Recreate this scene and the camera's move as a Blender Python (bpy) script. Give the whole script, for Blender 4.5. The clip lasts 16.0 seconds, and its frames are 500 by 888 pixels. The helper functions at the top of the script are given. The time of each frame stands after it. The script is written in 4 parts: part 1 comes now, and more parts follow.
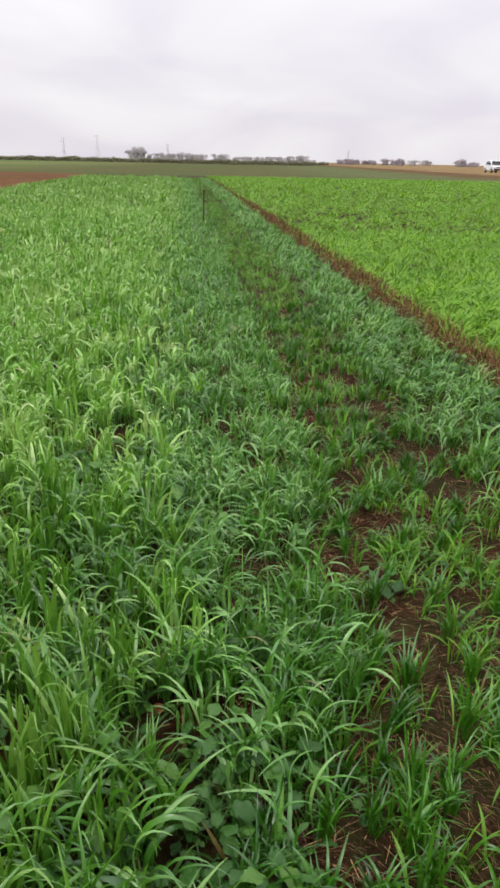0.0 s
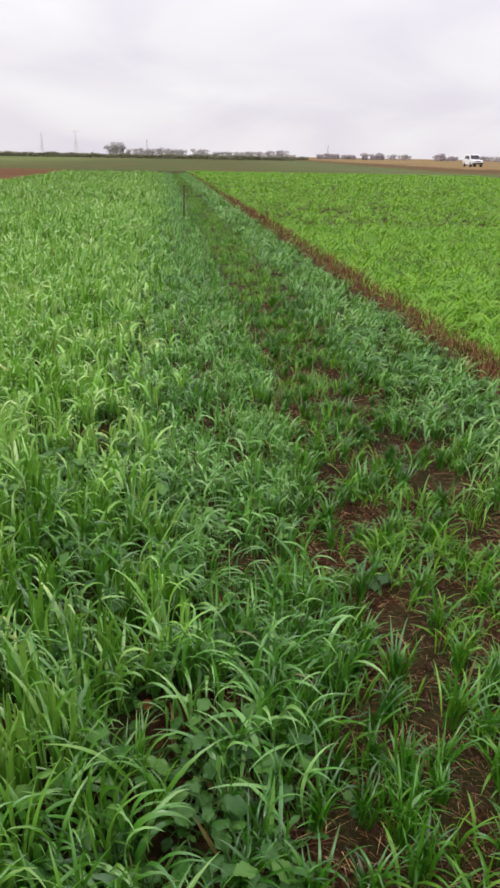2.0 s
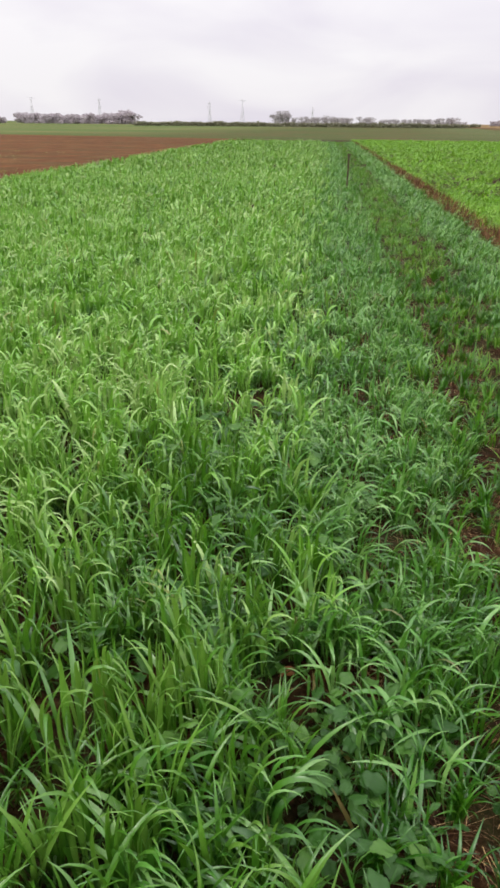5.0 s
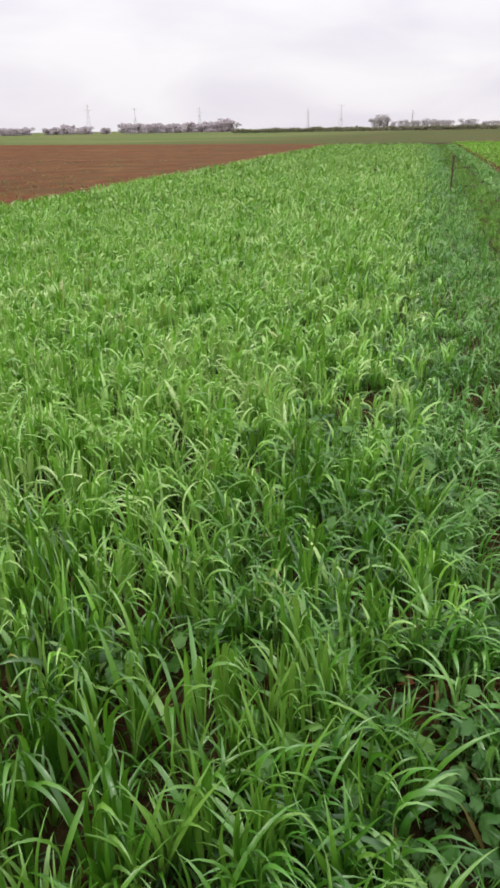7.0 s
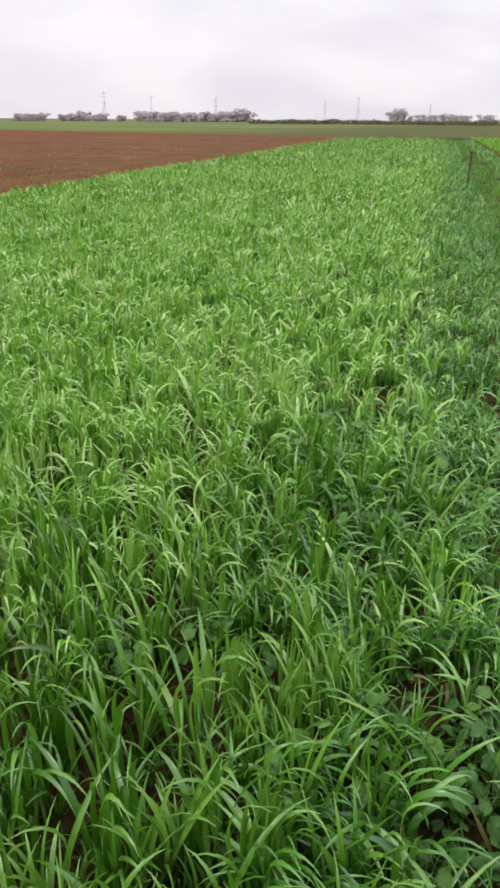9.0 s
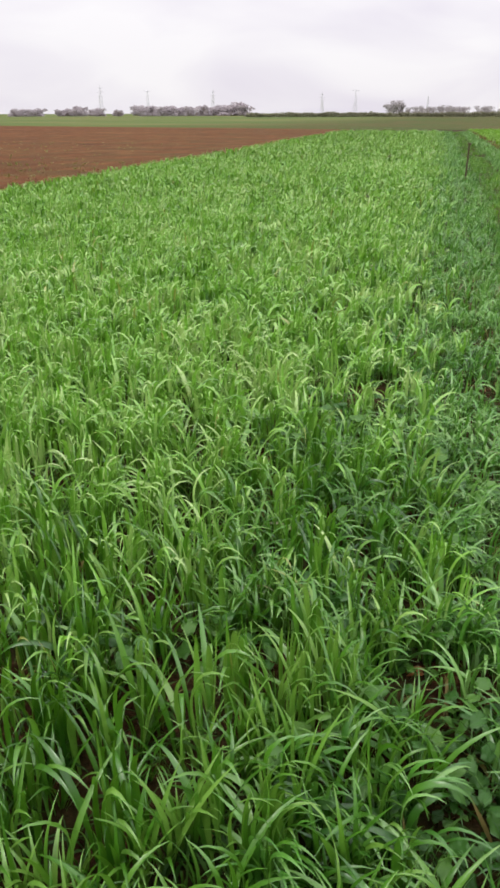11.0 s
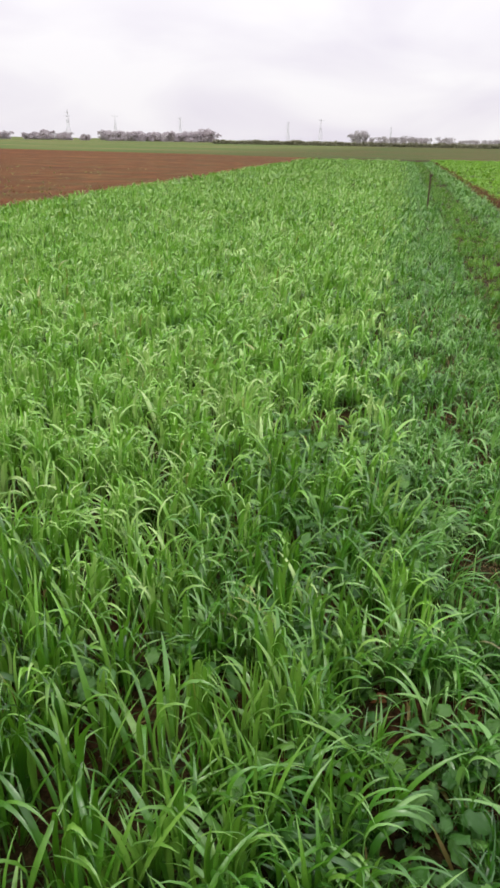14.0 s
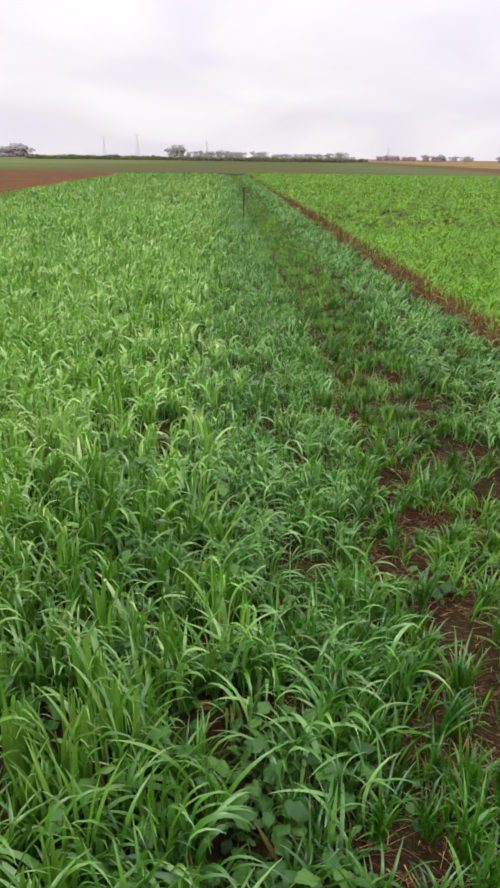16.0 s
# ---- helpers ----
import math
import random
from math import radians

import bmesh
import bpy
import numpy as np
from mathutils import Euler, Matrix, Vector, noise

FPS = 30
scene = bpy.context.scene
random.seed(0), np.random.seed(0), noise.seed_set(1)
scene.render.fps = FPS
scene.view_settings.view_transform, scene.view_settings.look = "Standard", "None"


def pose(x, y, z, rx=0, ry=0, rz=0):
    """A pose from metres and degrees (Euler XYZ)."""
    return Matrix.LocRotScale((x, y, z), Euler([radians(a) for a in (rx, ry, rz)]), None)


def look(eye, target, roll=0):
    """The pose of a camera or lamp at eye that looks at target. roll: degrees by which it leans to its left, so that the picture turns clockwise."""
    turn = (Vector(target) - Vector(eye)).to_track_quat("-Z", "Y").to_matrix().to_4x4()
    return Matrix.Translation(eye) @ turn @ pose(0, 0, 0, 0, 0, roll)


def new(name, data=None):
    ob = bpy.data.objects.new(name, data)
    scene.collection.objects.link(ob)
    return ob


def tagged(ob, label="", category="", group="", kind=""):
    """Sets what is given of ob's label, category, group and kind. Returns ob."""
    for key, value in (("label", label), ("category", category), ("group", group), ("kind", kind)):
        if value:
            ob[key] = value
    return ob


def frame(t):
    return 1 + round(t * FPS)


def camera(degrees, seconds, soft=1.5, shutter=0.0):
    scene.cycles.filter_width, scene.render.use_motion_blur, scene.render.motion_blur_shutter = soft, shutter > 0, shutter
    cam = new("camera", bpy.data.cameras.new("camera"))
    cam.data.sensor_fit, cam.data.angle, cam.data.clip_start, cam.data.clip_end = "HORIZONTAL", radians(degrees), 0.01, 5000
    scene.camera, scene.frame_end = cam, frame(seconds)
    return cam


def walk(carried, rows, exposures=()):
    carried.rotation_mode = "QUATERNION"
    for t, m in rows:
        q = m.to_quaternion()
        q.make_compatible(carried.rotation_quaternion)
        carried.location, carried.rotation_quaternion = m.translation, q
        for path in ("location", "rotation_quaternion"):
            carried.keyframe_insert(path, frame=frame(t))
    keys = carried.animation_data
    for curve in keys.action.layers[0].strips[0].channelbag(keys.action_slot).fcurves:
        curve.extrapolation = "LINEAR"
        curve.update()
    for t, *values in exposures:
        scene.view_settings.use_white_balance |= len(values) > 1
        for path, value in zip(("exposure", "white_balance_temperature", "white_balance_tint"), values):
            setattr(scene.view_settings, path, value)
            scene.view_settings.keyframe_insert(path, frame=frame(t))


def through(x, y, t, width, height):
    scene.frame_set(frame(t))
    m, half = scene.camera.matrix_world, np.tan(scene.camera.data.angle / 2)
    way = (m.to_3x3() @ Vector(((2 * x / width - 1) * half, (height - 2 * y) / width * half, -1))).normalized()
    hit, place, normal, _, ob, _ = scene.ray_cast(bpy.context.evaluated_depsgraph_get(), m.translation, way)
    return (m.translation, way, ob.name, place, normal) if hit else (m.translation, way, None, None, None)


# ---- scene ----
cam = camera(37.0, 16.0, soft=2.9)
PATH = [
    (0, (0.077, -0.004, 1.552), (0.083, 1.866, 0.843), 1.2),
    (0.5, (0.074, -0.007, 1.553), (0.079, 1.865, 0.848), 1.0),
    (1, (0.074, -0.009, 1.555), (0.096, 1.863, 0.851), 1.0),
    (1.5, (0.074, -0.005, 1.553), (0.111, 1.866, 0.849), 1.1),
    (2, (0.069, 0.0, 1.546), (0.12, 1.865, 0.827), 1.0),
    (2.5, (0.065, -0.009, 1.553), (0.114, 1.855, 0.831), 1.4),
    (3, (0.068, 0.004, 1.545), (0.111, 1.864, 0.811), 1.4),
    (3.5, (0.084, 0.001, 1.545), (0.112, 1.866, 0.823), 2.2),
    (4, (0.098, 0.003, 1.542), (0.056, 1.851, 0.779), 1.4),
    (4.5, (0.066, 0.006, 1.547), (-0.09, 1.848, 0.784), 1.0),
    (5, (0.024, 0.013, 1.532), (-0.304, 1.821, 0.741), 0.5),
    (5.2, (0.009, 0.006, 1.53), (-0.376, 1.805, 0.745), 0.6),
    (7.3, (-0.083, 0.007, 1.505), (-0.652, 1.761, 0.73), -1.0),
    (7.5, (-0.088, 0.004, 1.51), (-0.661, 1.758, 0.739), -0.9),
    (8, (-0.109, 0.0, 1.507), (-0.677, 1.747, 0.717), 0.4),
    (8.5, (-0.107, 0.012, 1.498), (-0.684, 1.754, 0.703), 1.0),
    (9, (-0.103, 0.016, 1.501), (-0.681, 1.758, 0.704), 0.4),
    (11.3, (-0.096, 0.013, 1.505), (-0.676, 1.745, 0.691), -0.3),
    (11.5, (-0.102, 0.016, 1.503), (-0.708, 1.737, 0.685), -0.0),
    (12, (-0.1, 0.015, 1.508), (-0.678, 1.758, 0.715), -0.1),
    (12.5, (-0.086, 0.017, 1.509), (-0.603, 1.777, 0.714), 0.0),
    (13, (-0.089, 0.015, 1.501), (-0.636, 1.765, 0.702), 0.0),
    (13.3, (-0.084, 0.022, 1.496), (-0.623, 1.783, 0.715), 0.0),
    (13.4, (-0.091, 0.007, 1.524), (-0.496, 1.803, 0.742), 2.2),
    (13.5, (-0.075, 0.012, 1.528), (-0.559, 1.794, 0.76), 0.8),
    (14, (-0.087, 0.006, 1.527), (-0.585, 1.791, 0.774), 1.0),
    (14.5, (-0.076, 0.006, 1.529), (-0.56, 1.799, 0.786), 0.5),
    (15, (-0.04, 0.004, 1.54), (-0.361, 1.831, 0.791), 0.7),
    (15.5, (-0.001, 0.011, 1.537), (-0.193, 1.865, 0.811), 0.5),
    (16, (0.029, 0.011, 1.541), (-0.06, 1.876, 0.825), 0.8),
]
walk(cam, [(t, look(eye, target, roll)) for t, eye, target, roll in PATH],
     exposures=((0.0, -0.04), (3.0, -0.04), (5.0, 0.0), (9.0, 0.03), (12.5, 0.04), (14.0, 0.05), (16.0, 0.04)))

# ---- light: an overcast sky, brighter overhead, and a weak veiled sun ----
SUN_UP, SUN_ROUND = radians(42), radians(215)
world = bpy.data.worlds.new("overcast_sky")
scene.world = world
world.use_nodes = True
wn, wl = world.node_tree.nodes, world.node_tree.links
wn.clear()


def wnode(kind, **values):
    n = wn.new(kind)
    for key, value in values.items():
        n.inputs[key].default_value = value
    return n


def wmath(op, a, b, clamp=False):
    n = wn.new("ShaderNodeMath")
    n.operation, n.use_clamp = op, clamp
    for slot, v in zip(n.inputs, (a, b)):
        if isinstance(v, (int, float)):
            slot.default_value = v
        else:
            wl.new(v, slot)
    return n.outputs[0]


sky = wn.new("ShaderNodeTexSky")
sky.sky_type, sky.sun_disc = "NISHITA", False
sky.sun_elevation, sky.sun_rotation = SUN_UP, SUN_ROUND
clear = wnode("ShaderNodeBackground", Strength=0.06)
wl.new(sky.outputs[0], clear.inputs["Color"])
way = wn.new("ShaderNodeTexCoord")
split = wn.new("ShaderNodeSeparateXYZ")
wl.new(way.outputs["Generated"], split.inputs[0])
up = wmath("MAXIMUM", split.outputs["Z"], 0.0)
lift = wmath("ADD", up, 0.32)
flat = wn.new("ShaderNodeCombineXYZ")
wl.new(wmath("DIVIDE", split.outputs["X"], lift), flat.inputs["X"])
wl.new(wmath("DIVIDE", split.outputs["Y"], lift), flat.inputs["Y"])
puffs = wnode("ShaderNodeTexNoise", Scale=1.5, Detail=4.0, Roughness=0.45, Distortion=0.5)
wl.new(flat.outputs[0], puffs.inputs["Vector"])
cloud = wn.new("ShaderNodeValToRGB")
wl.new(puffs.outputs["Fac"], cloud.inputs["Fac"])
cloud.color_ramp.elements[0].position, cloud.color_ramp.elements[0].color = 0.37, (0.86, 0.815, 0.90, 1)
cloud.color_ramp.elements[1].position, cloud.color_ramp.elements[1].color = 0.62, (1.0, 0.972, 1.0, 1)
bright = wmath("MULTIPLY_ADD", wmath("POWER", up, 1.5), 1.75)
bright.node.inputs[2].default_value = 0.96
cover = wnode("ShaderNodeBackground")
wl.new(cloud.outputs["Color"], cover.inputs["Color"])
wl.new(bright, cover.inputs["Strength"])
both = wnode("ShaderNodeMixShader", Fac=0.93)
wl.new(clear.outputs[0], both.inputs[1])
wl.new(cover.outputs[0], both.inputs[2])
out = wn.new("ShaderNodeOutputWorld")
wl.new(both.outputs[0], out.inputs["Surface"])

sun = new("sun", bpy.data.lights.new("sun", "SUN"))
sun.data.energy, sun.data.angle, sun.data.color = 1.45, radians(20), (1.0, 0.96, 0.9)
sun.rotation_euler = (radians(90) - SUN_UP, 0, radians(180) - SUN_ROUND)



# ---- materials ----
class Nodes:
    """A short way to write node materials."""

    def __init__(self, name):
        self.mat = bpy.data.materials.new(name)
        self.mat.use_nodes = True
        self.tree = self.mat.node_tree
        self.tree.nodes.clear()
        self.out = self.tree.nodes.new("ShaderNodeOutputMaterial")

    def put(self, slot, v):
        if isinstance(v, bpy.types.NodeSocket):
            self.tree.links.new(v, slot)
        elif v is not None:
            slot.default_value = v

    def node(self, kind, **values):
        n = self.tree.nodes.new(kind)
        for key, v in values.items():
            self.put(n.inputs[key.replace("_", " ")], v)
        return n

    def math(self, op, a, b=None, c=None, clamp=False):
        n = self.tree.nodes.new("ShaderNodeMath")
        n.operation, n.use_clamp = op, clamp
        for slot, v in zip(n.inputs, (a, b, c)):
            self.put(slot, v)
        return n.outputs[0]

    def noise(self, scale, detail=3.0, rough=0.55, vector=None, stretch=None):
        if vector is None:
            vector = self.node("ShaderNodeNewGeometry").outputs["Position"]
        if stretch:
            m = self.node("ShaderNodeMapping")
            self.put(m.inputs["Vector"], vector)
            m.inputs["Scale"].default_value = stretch
            m.inputs["Rotation"].default_value = (0, 0, radians(5))
            vector = m.outputs[0]
        return self.node("ShaderNodeTexNoise", Vector=vector, Scale=scale, Detail=detail, Roughness=rough).outputs["Fac"]

    def ramp(self, fac, *stops):
        n = self.tree.nodes.new("ShaderNodeValToRGB")
        self.put(n.inputs[0], fac)
        els = n.color_ramp.elements
        while len(els) < len(stops):
            els.new(0.5)
        for e, (at, colour) in zip(els, stops):
            e.position, e.color = at, (*colour, 1)
        return n.outputs["Color"]

    def mix(self, fac, a, b, mode="MIX"):
        n = self.tree.nodes.new("ShaderNodeMix")
        n.data_type, n.blend_type = "RGBA", mode
        self.put(n.inputs[0], fac)
        for slot, v in ((n.inputs[6], a), (n.inputs[7], b)):
            self.put(slot, (*v, 1) if isinstance(v, tuple) and len(v) == 3 else v)
        return n.outputs[2]

    def bump(self, height, strength, distance):
        return self.node("ShaderNodeBump", Height=height, Strength=strength, Distance=distance).outputs[0]

    def surface(self, colour, rough=0.6, spec=0.5, metal=0.0, normal=None, through_light=0.0, tint=(0.12, 0.26, 0.006)):
        p = self.node("ShaderNodeBsdfPrincipled", Base_Color=(*colour, 1) if isinstance(colour, tuple) else colour, Roughness=rough, Metallic=metal)
        p.inputs["Specular IOR Level"].default_value = spec
        if normal is not None:
            self.put(p.inputs["Normal"], normal)
        shader = p.outputs[0]
        if through_light:
            t = self.node("ShaderNodeBsdfTranslucent", Color=self.mix(0.5, colour, tint))
            m = self.node("ShaderNodeMixShader", Fac=through_light)
            self.tree.links.new(shader, m.inputs[1])
            self.tree.links.new(t.outputs[0], m.inputs[2])
            shader = m.outputs[0]
        self.tree.links.new(shader, self.out.inputs["Surface"])
        return self.mat


def leaf_material(name, young, mid, deep, dry=None, rough=0.33, spec=0.4, single=False, patch=0.9, dry_share=0.03, through=0.32, tint=(0.12, 0.26, 0.006)):
    """Living leaf: a tone of its own for each leaf, drifting over the stand in patches, with fine veins."""
    n = Nodes(name)
    own = n.node("ShaderNodeObjectInfo").outputs["Random"] if single else n.node("ShaderNodeNewGeometry").outputs["Random Per Island"]
    drift = n.noise(patch, 3.0)
    tone = n.math("ADD", n.math("MULTIPLY", own, 0.62), n.math("MULTIPLY_ADD", drift, 1.3, -0.42))
    colour = n.ramp(tone, (0.08, deep), (0.5, mid), (0.95, young))
    if dry:
        fract = n.math("FRACT", n.math("MULTIPLY", own, 37.7))
        colour = n.mix(n.math("LESS_THAN", fract, dry_share), colour, dry)
    fine = n.noise(90.0, 2.0)
    colour = n.mix(n.math("MULTIPLY", fine, 0.35), colour, deep)
    return n.surface(colour, rough, spec, normal=n.bump(n.noise(160.0, 2.0), 0.25, 0.002), through_light=through, tint=tint)


# Palest tone also carries part of the silvery sheen on blade tops.
LIGHT_LEAF = leaf_material("light_cereal_leaf", (0.55, 0.73, 0.27), (0.262, 0.56, 0.066), (0.042, 0.165, 0.007), (0.38, 0.40, 0.10), patch=1.6, dry_share=0.008, spec=1.0, rough=0.33, through=0.33)
NEAR_LEAF = leaf_material("mid_green_cereal_leaf", (0.242, 0.450, 0.072), (0.090, 0.272, 0.018), (0.010, 0.068, 0.003), (0.32, 0.36, 0.08), patch=1.8, dry_share=0.008, spec=0.95, rough=0.33, through=0.34)
# Upper tones of these two strips are lifted for silvery highlights.
DARK_LEAF = leaf_material("bluish_cereal_leaf", (0.34, 0.58, 0.175), (0.115, 0.345, 0.040), (0.012, 0.080, 0.005), (0.20, 0.19, 0.06), patch=1.8, dry_share=0.01, spec=1.0, rough=0.33)
VERGE_LEAF = leaf_material("verge_cereal_leaf", (0.33, 0.56, 0.150), (0.104, 0.325, 0.034), (0.009, 0.066, 0.004), patch=2.0, spec=0.9, rough=0.36)
# Greens darkened for the shade low in the stand; tan ones are dead.
SHADED_LEAF = leaf_material("shaded_lower_leaf", (0.06, 0.14, 0.02), (0.03, 0.085, 0.012), (0.014, 0.045, 0.006), (0.20, 0.15, 0.05), spec=0.2, rough=0.5, patch=2.0, dry_share=0.05)
LANE_LEAF = leaf_material("short_grass_leaf", (0.22, 0.43, 0.040), (0.090, 0.27, 0.016), (0.018, 0.088, 0.005), (0.20, 0.15, 0.05), patch=1.6, dry_share=0.015, spec=0.45)
RIGHT_LEAF = leaf_material("bright_crop_leaf", (0.28, 0.49, 0.038), (0.165, 0.38, 0.015), (0.075, 0.22, 0.008), patch=1.3, spec=0.35, rough=0.4)
TUFT_LEAF = leaf_material("tuft_leaf", (0.10, 0.29, 0.018), (0.036, 0.160, 0.006), (0.008, 0.058, 0.003), single=True, patch=1.6, spec=0.85, rough=0.32, through=0.24)
PLANT_LEAF = leaf_material("cereal_plant_leaf", (0.242, 0.450, 0.072), (0.090, 0.272, 0.018), (0.010, 0.068, 0.003), single=True, patch=1.0, spec=0.95, rough=0.33, through=0.34)
BROAD_LEAF = leaf_material("broad_leaf", (0.13, 0.28, 0.045), (0.048, 0.150, 0.020), (0.016, 0.066, 0.008), single=True, rough=0.42, spec=0.45, patch=2.2)
WEED_LEAF = leaf_material("weed_leaf", (0.26, 0.28, 0.08), (0.18, 0.20, 0.055), (0.11, 0.13, 0.035), (0.42, 0.32, 0.14), patch=0.3, dry_share=0.2)


def stem_material(name, a, b, c):
    n = Nodes(name)
    own = n.node("ShaderNodeNewGeometry").outputs["Random Per Island"]
    colour = n.mix(n.math("MULTIPLY", n.noise(60.0, 3.0), 0.5), n.ramp(own, (0.0, a), (0.55, b), (1.0, c)), a)
    return n.surface(colour, 0.75, 0.3)


STRAW = stem_material("wet_straw", (0.040, 0.017, 0.007), (0.20, 0.105, 0.042), (0.62, 0.42, 0.19))
DRY_STEM = stem_material("russet_stem", (0.050, 0.020, 0.008), (0.15, 0.066, 0.022), (0.33, 0.18, 0.065))


def plain_material(name, base, other, scale, rough, spec=0.4, metal=0.0, relief=0.0):
    n = Nodes(name)
    f = n.noise(scale, 4.0)
    normal = n.bump(f, 0.5, relief) if relief else None
    return n.surface(n.mix(n.ramp(f, (0.3, (0, 0, 0)), (0.7, (1, 1, 1))), base, other), rough, spec, metal, normal)


POST_WOOD = plain_material("weathered_post_wood", (0.052, 0.036, 0.020), (0.095, 0.066, 0.038), 25.0, 0.8, relief=0.004)
BARK = plain_material("bark", (0.22, 0.20, 0.19), (0.32, 0.30, 0.28), 3.0, 0.9)
CLOD = plain_material("soil_clod", (0.030, 0.014, 0.009), (0.085, 0.045, 0.028), 20.0, 0.9, 0.1, relief=0.01)
PAINT = plain_material("white_car_paint", (0.80, 0.81, 0.82), (0.72, 0.73, 0.74), 1.2, 0.25, 0.6)
TYRE = plain_material("tyre_rubber", (0.018, 0.018, 0.02), (0.03, 0.03, 0.03), 20.0, 0.85)
RIM = plain_material("wheel_rim", (0.45, 0.46, 0.48), (0.35, 0.36, 0.37), 10.0, 0.35, 0.5, 0.8)
CAR_GLASS = plain_material("car_glass", (0.02, 0.025, 0.03), (0.03, 0.035, 0.04), 2.0, 0.05, 0.9)
TRIM = plain_material("black_trim", (0.03, 0.03, 0.032), (0.045, 0.045, 0.045), 15.0, 0.6)
LAMP = plain_material("headlight_lens", (0.75, 0.76, 0.78), (0.6, 0.6, 0.62), 15.0, 0.1, 0.8)
# Pylon grey raised so that its colour includes the far haze.
HAZED_STEEL = plain_material("hazed_galvanised_steel", (0.60, 0.60, 0.62), (0.50, 0.51, 0.53), 0.4, 0.6, 0.4, 0.2)
# Distance haze is mixed into these pale twig and crown greys.
HAZED_TWIG = leaf_material("hazed_bare_twigs", (0.51, 0.475, 0.48), (0.46, 0.43, 0.435), (0.41, 0.385, 0.39), rough=0.9, spec=0.05, patch=0.08, through=0.5, tint=(0.42, 0.39, 0.395))
HAZED_CROWN = leaf_material("hazed_crown", (0.53, 0.485, 0.505), (0.50, 0.455, 0.475), (0.46, 0.42, 0.44), rough=0.9, spec=0.05, patch=0.05, through=0.5, tint=(0.45, 0.40, 0.42))
# Hedge greens paled to hold the haze in front of it.
HAZED_HEDGE_LEAF = leaf_material("hazed_hedge_leaf", (0.31, 0.31, 0.21), (0.27, 0.27, 0.18), (0.225, 0.225, 0.15), rough=0.8, spec=0.1, patch=0.05, through=0.4, tint=(0.26, 0.26, 0.16))


# ---- the plan: u runs across the sown strips, v along them ----
SKEW = 0.09
EDGE_FIELD, EDGE_LIGHT, LANE_A, LANE_B, EDGE_RIGHT, END = -8.4, -0.36, 0.85, 1.55, 2.43, 69.0


def xy(u, v):
    return u - SKEW * v, v


def smooth(a, b, x):
    k = np.clip((x - a) / (b - a), 0, 1)
    return k * k * (3 - 2 * k)


def waves(x, y, size, seed):
    """Smooth random relief, from minus one to one, by a few crossed sines."""
    g = np.random.default_rng(seed)
    total = np.zeros_like(x, dtype=float)
    for k in range(7):
        a, f, p = g.uniform(0, math.tau), (1 + 0.35 * k) / size, g.uniform(0, math.tau)
        total += np.sin(math.tau * f * (x * math.cos(a) + y * math.sin(a)) + p) / (1 + 0.35 * k)
    return total / 3.2


def ground_height(x, y):
    """Height of the bare ground."""
    x, y = np.asarray(x, float), np.asarray(y, float)
    u = x + SKEW * y
    near = 1 - smooth(7, 14, np.hypot(x, y))
    h = near * (0.016 * waves(x, y, 0.45, 3) + 0.011 * waves(x, y, 0.14, 4) + 0.007 * waves(x, y, 0.07, 5))
    h += -0.03 * np.exp(-((u - 1.2) / 0.3) ** 2) * smooth(-6, 0, y) * (1 - smooth(60, 70, y))
    tilled = smooth(-8.3, -8.8, u) * (1 - smooth(75, 95, y))
    h += tilled * (0.016 * waves(x, y, 1.6, 6) + 0.008 * waves(x, y, 0.6, 7) + 0.02)
    h += 0.52 * smooth(84, 104, y) * smooth(22, 30, x)
    return h


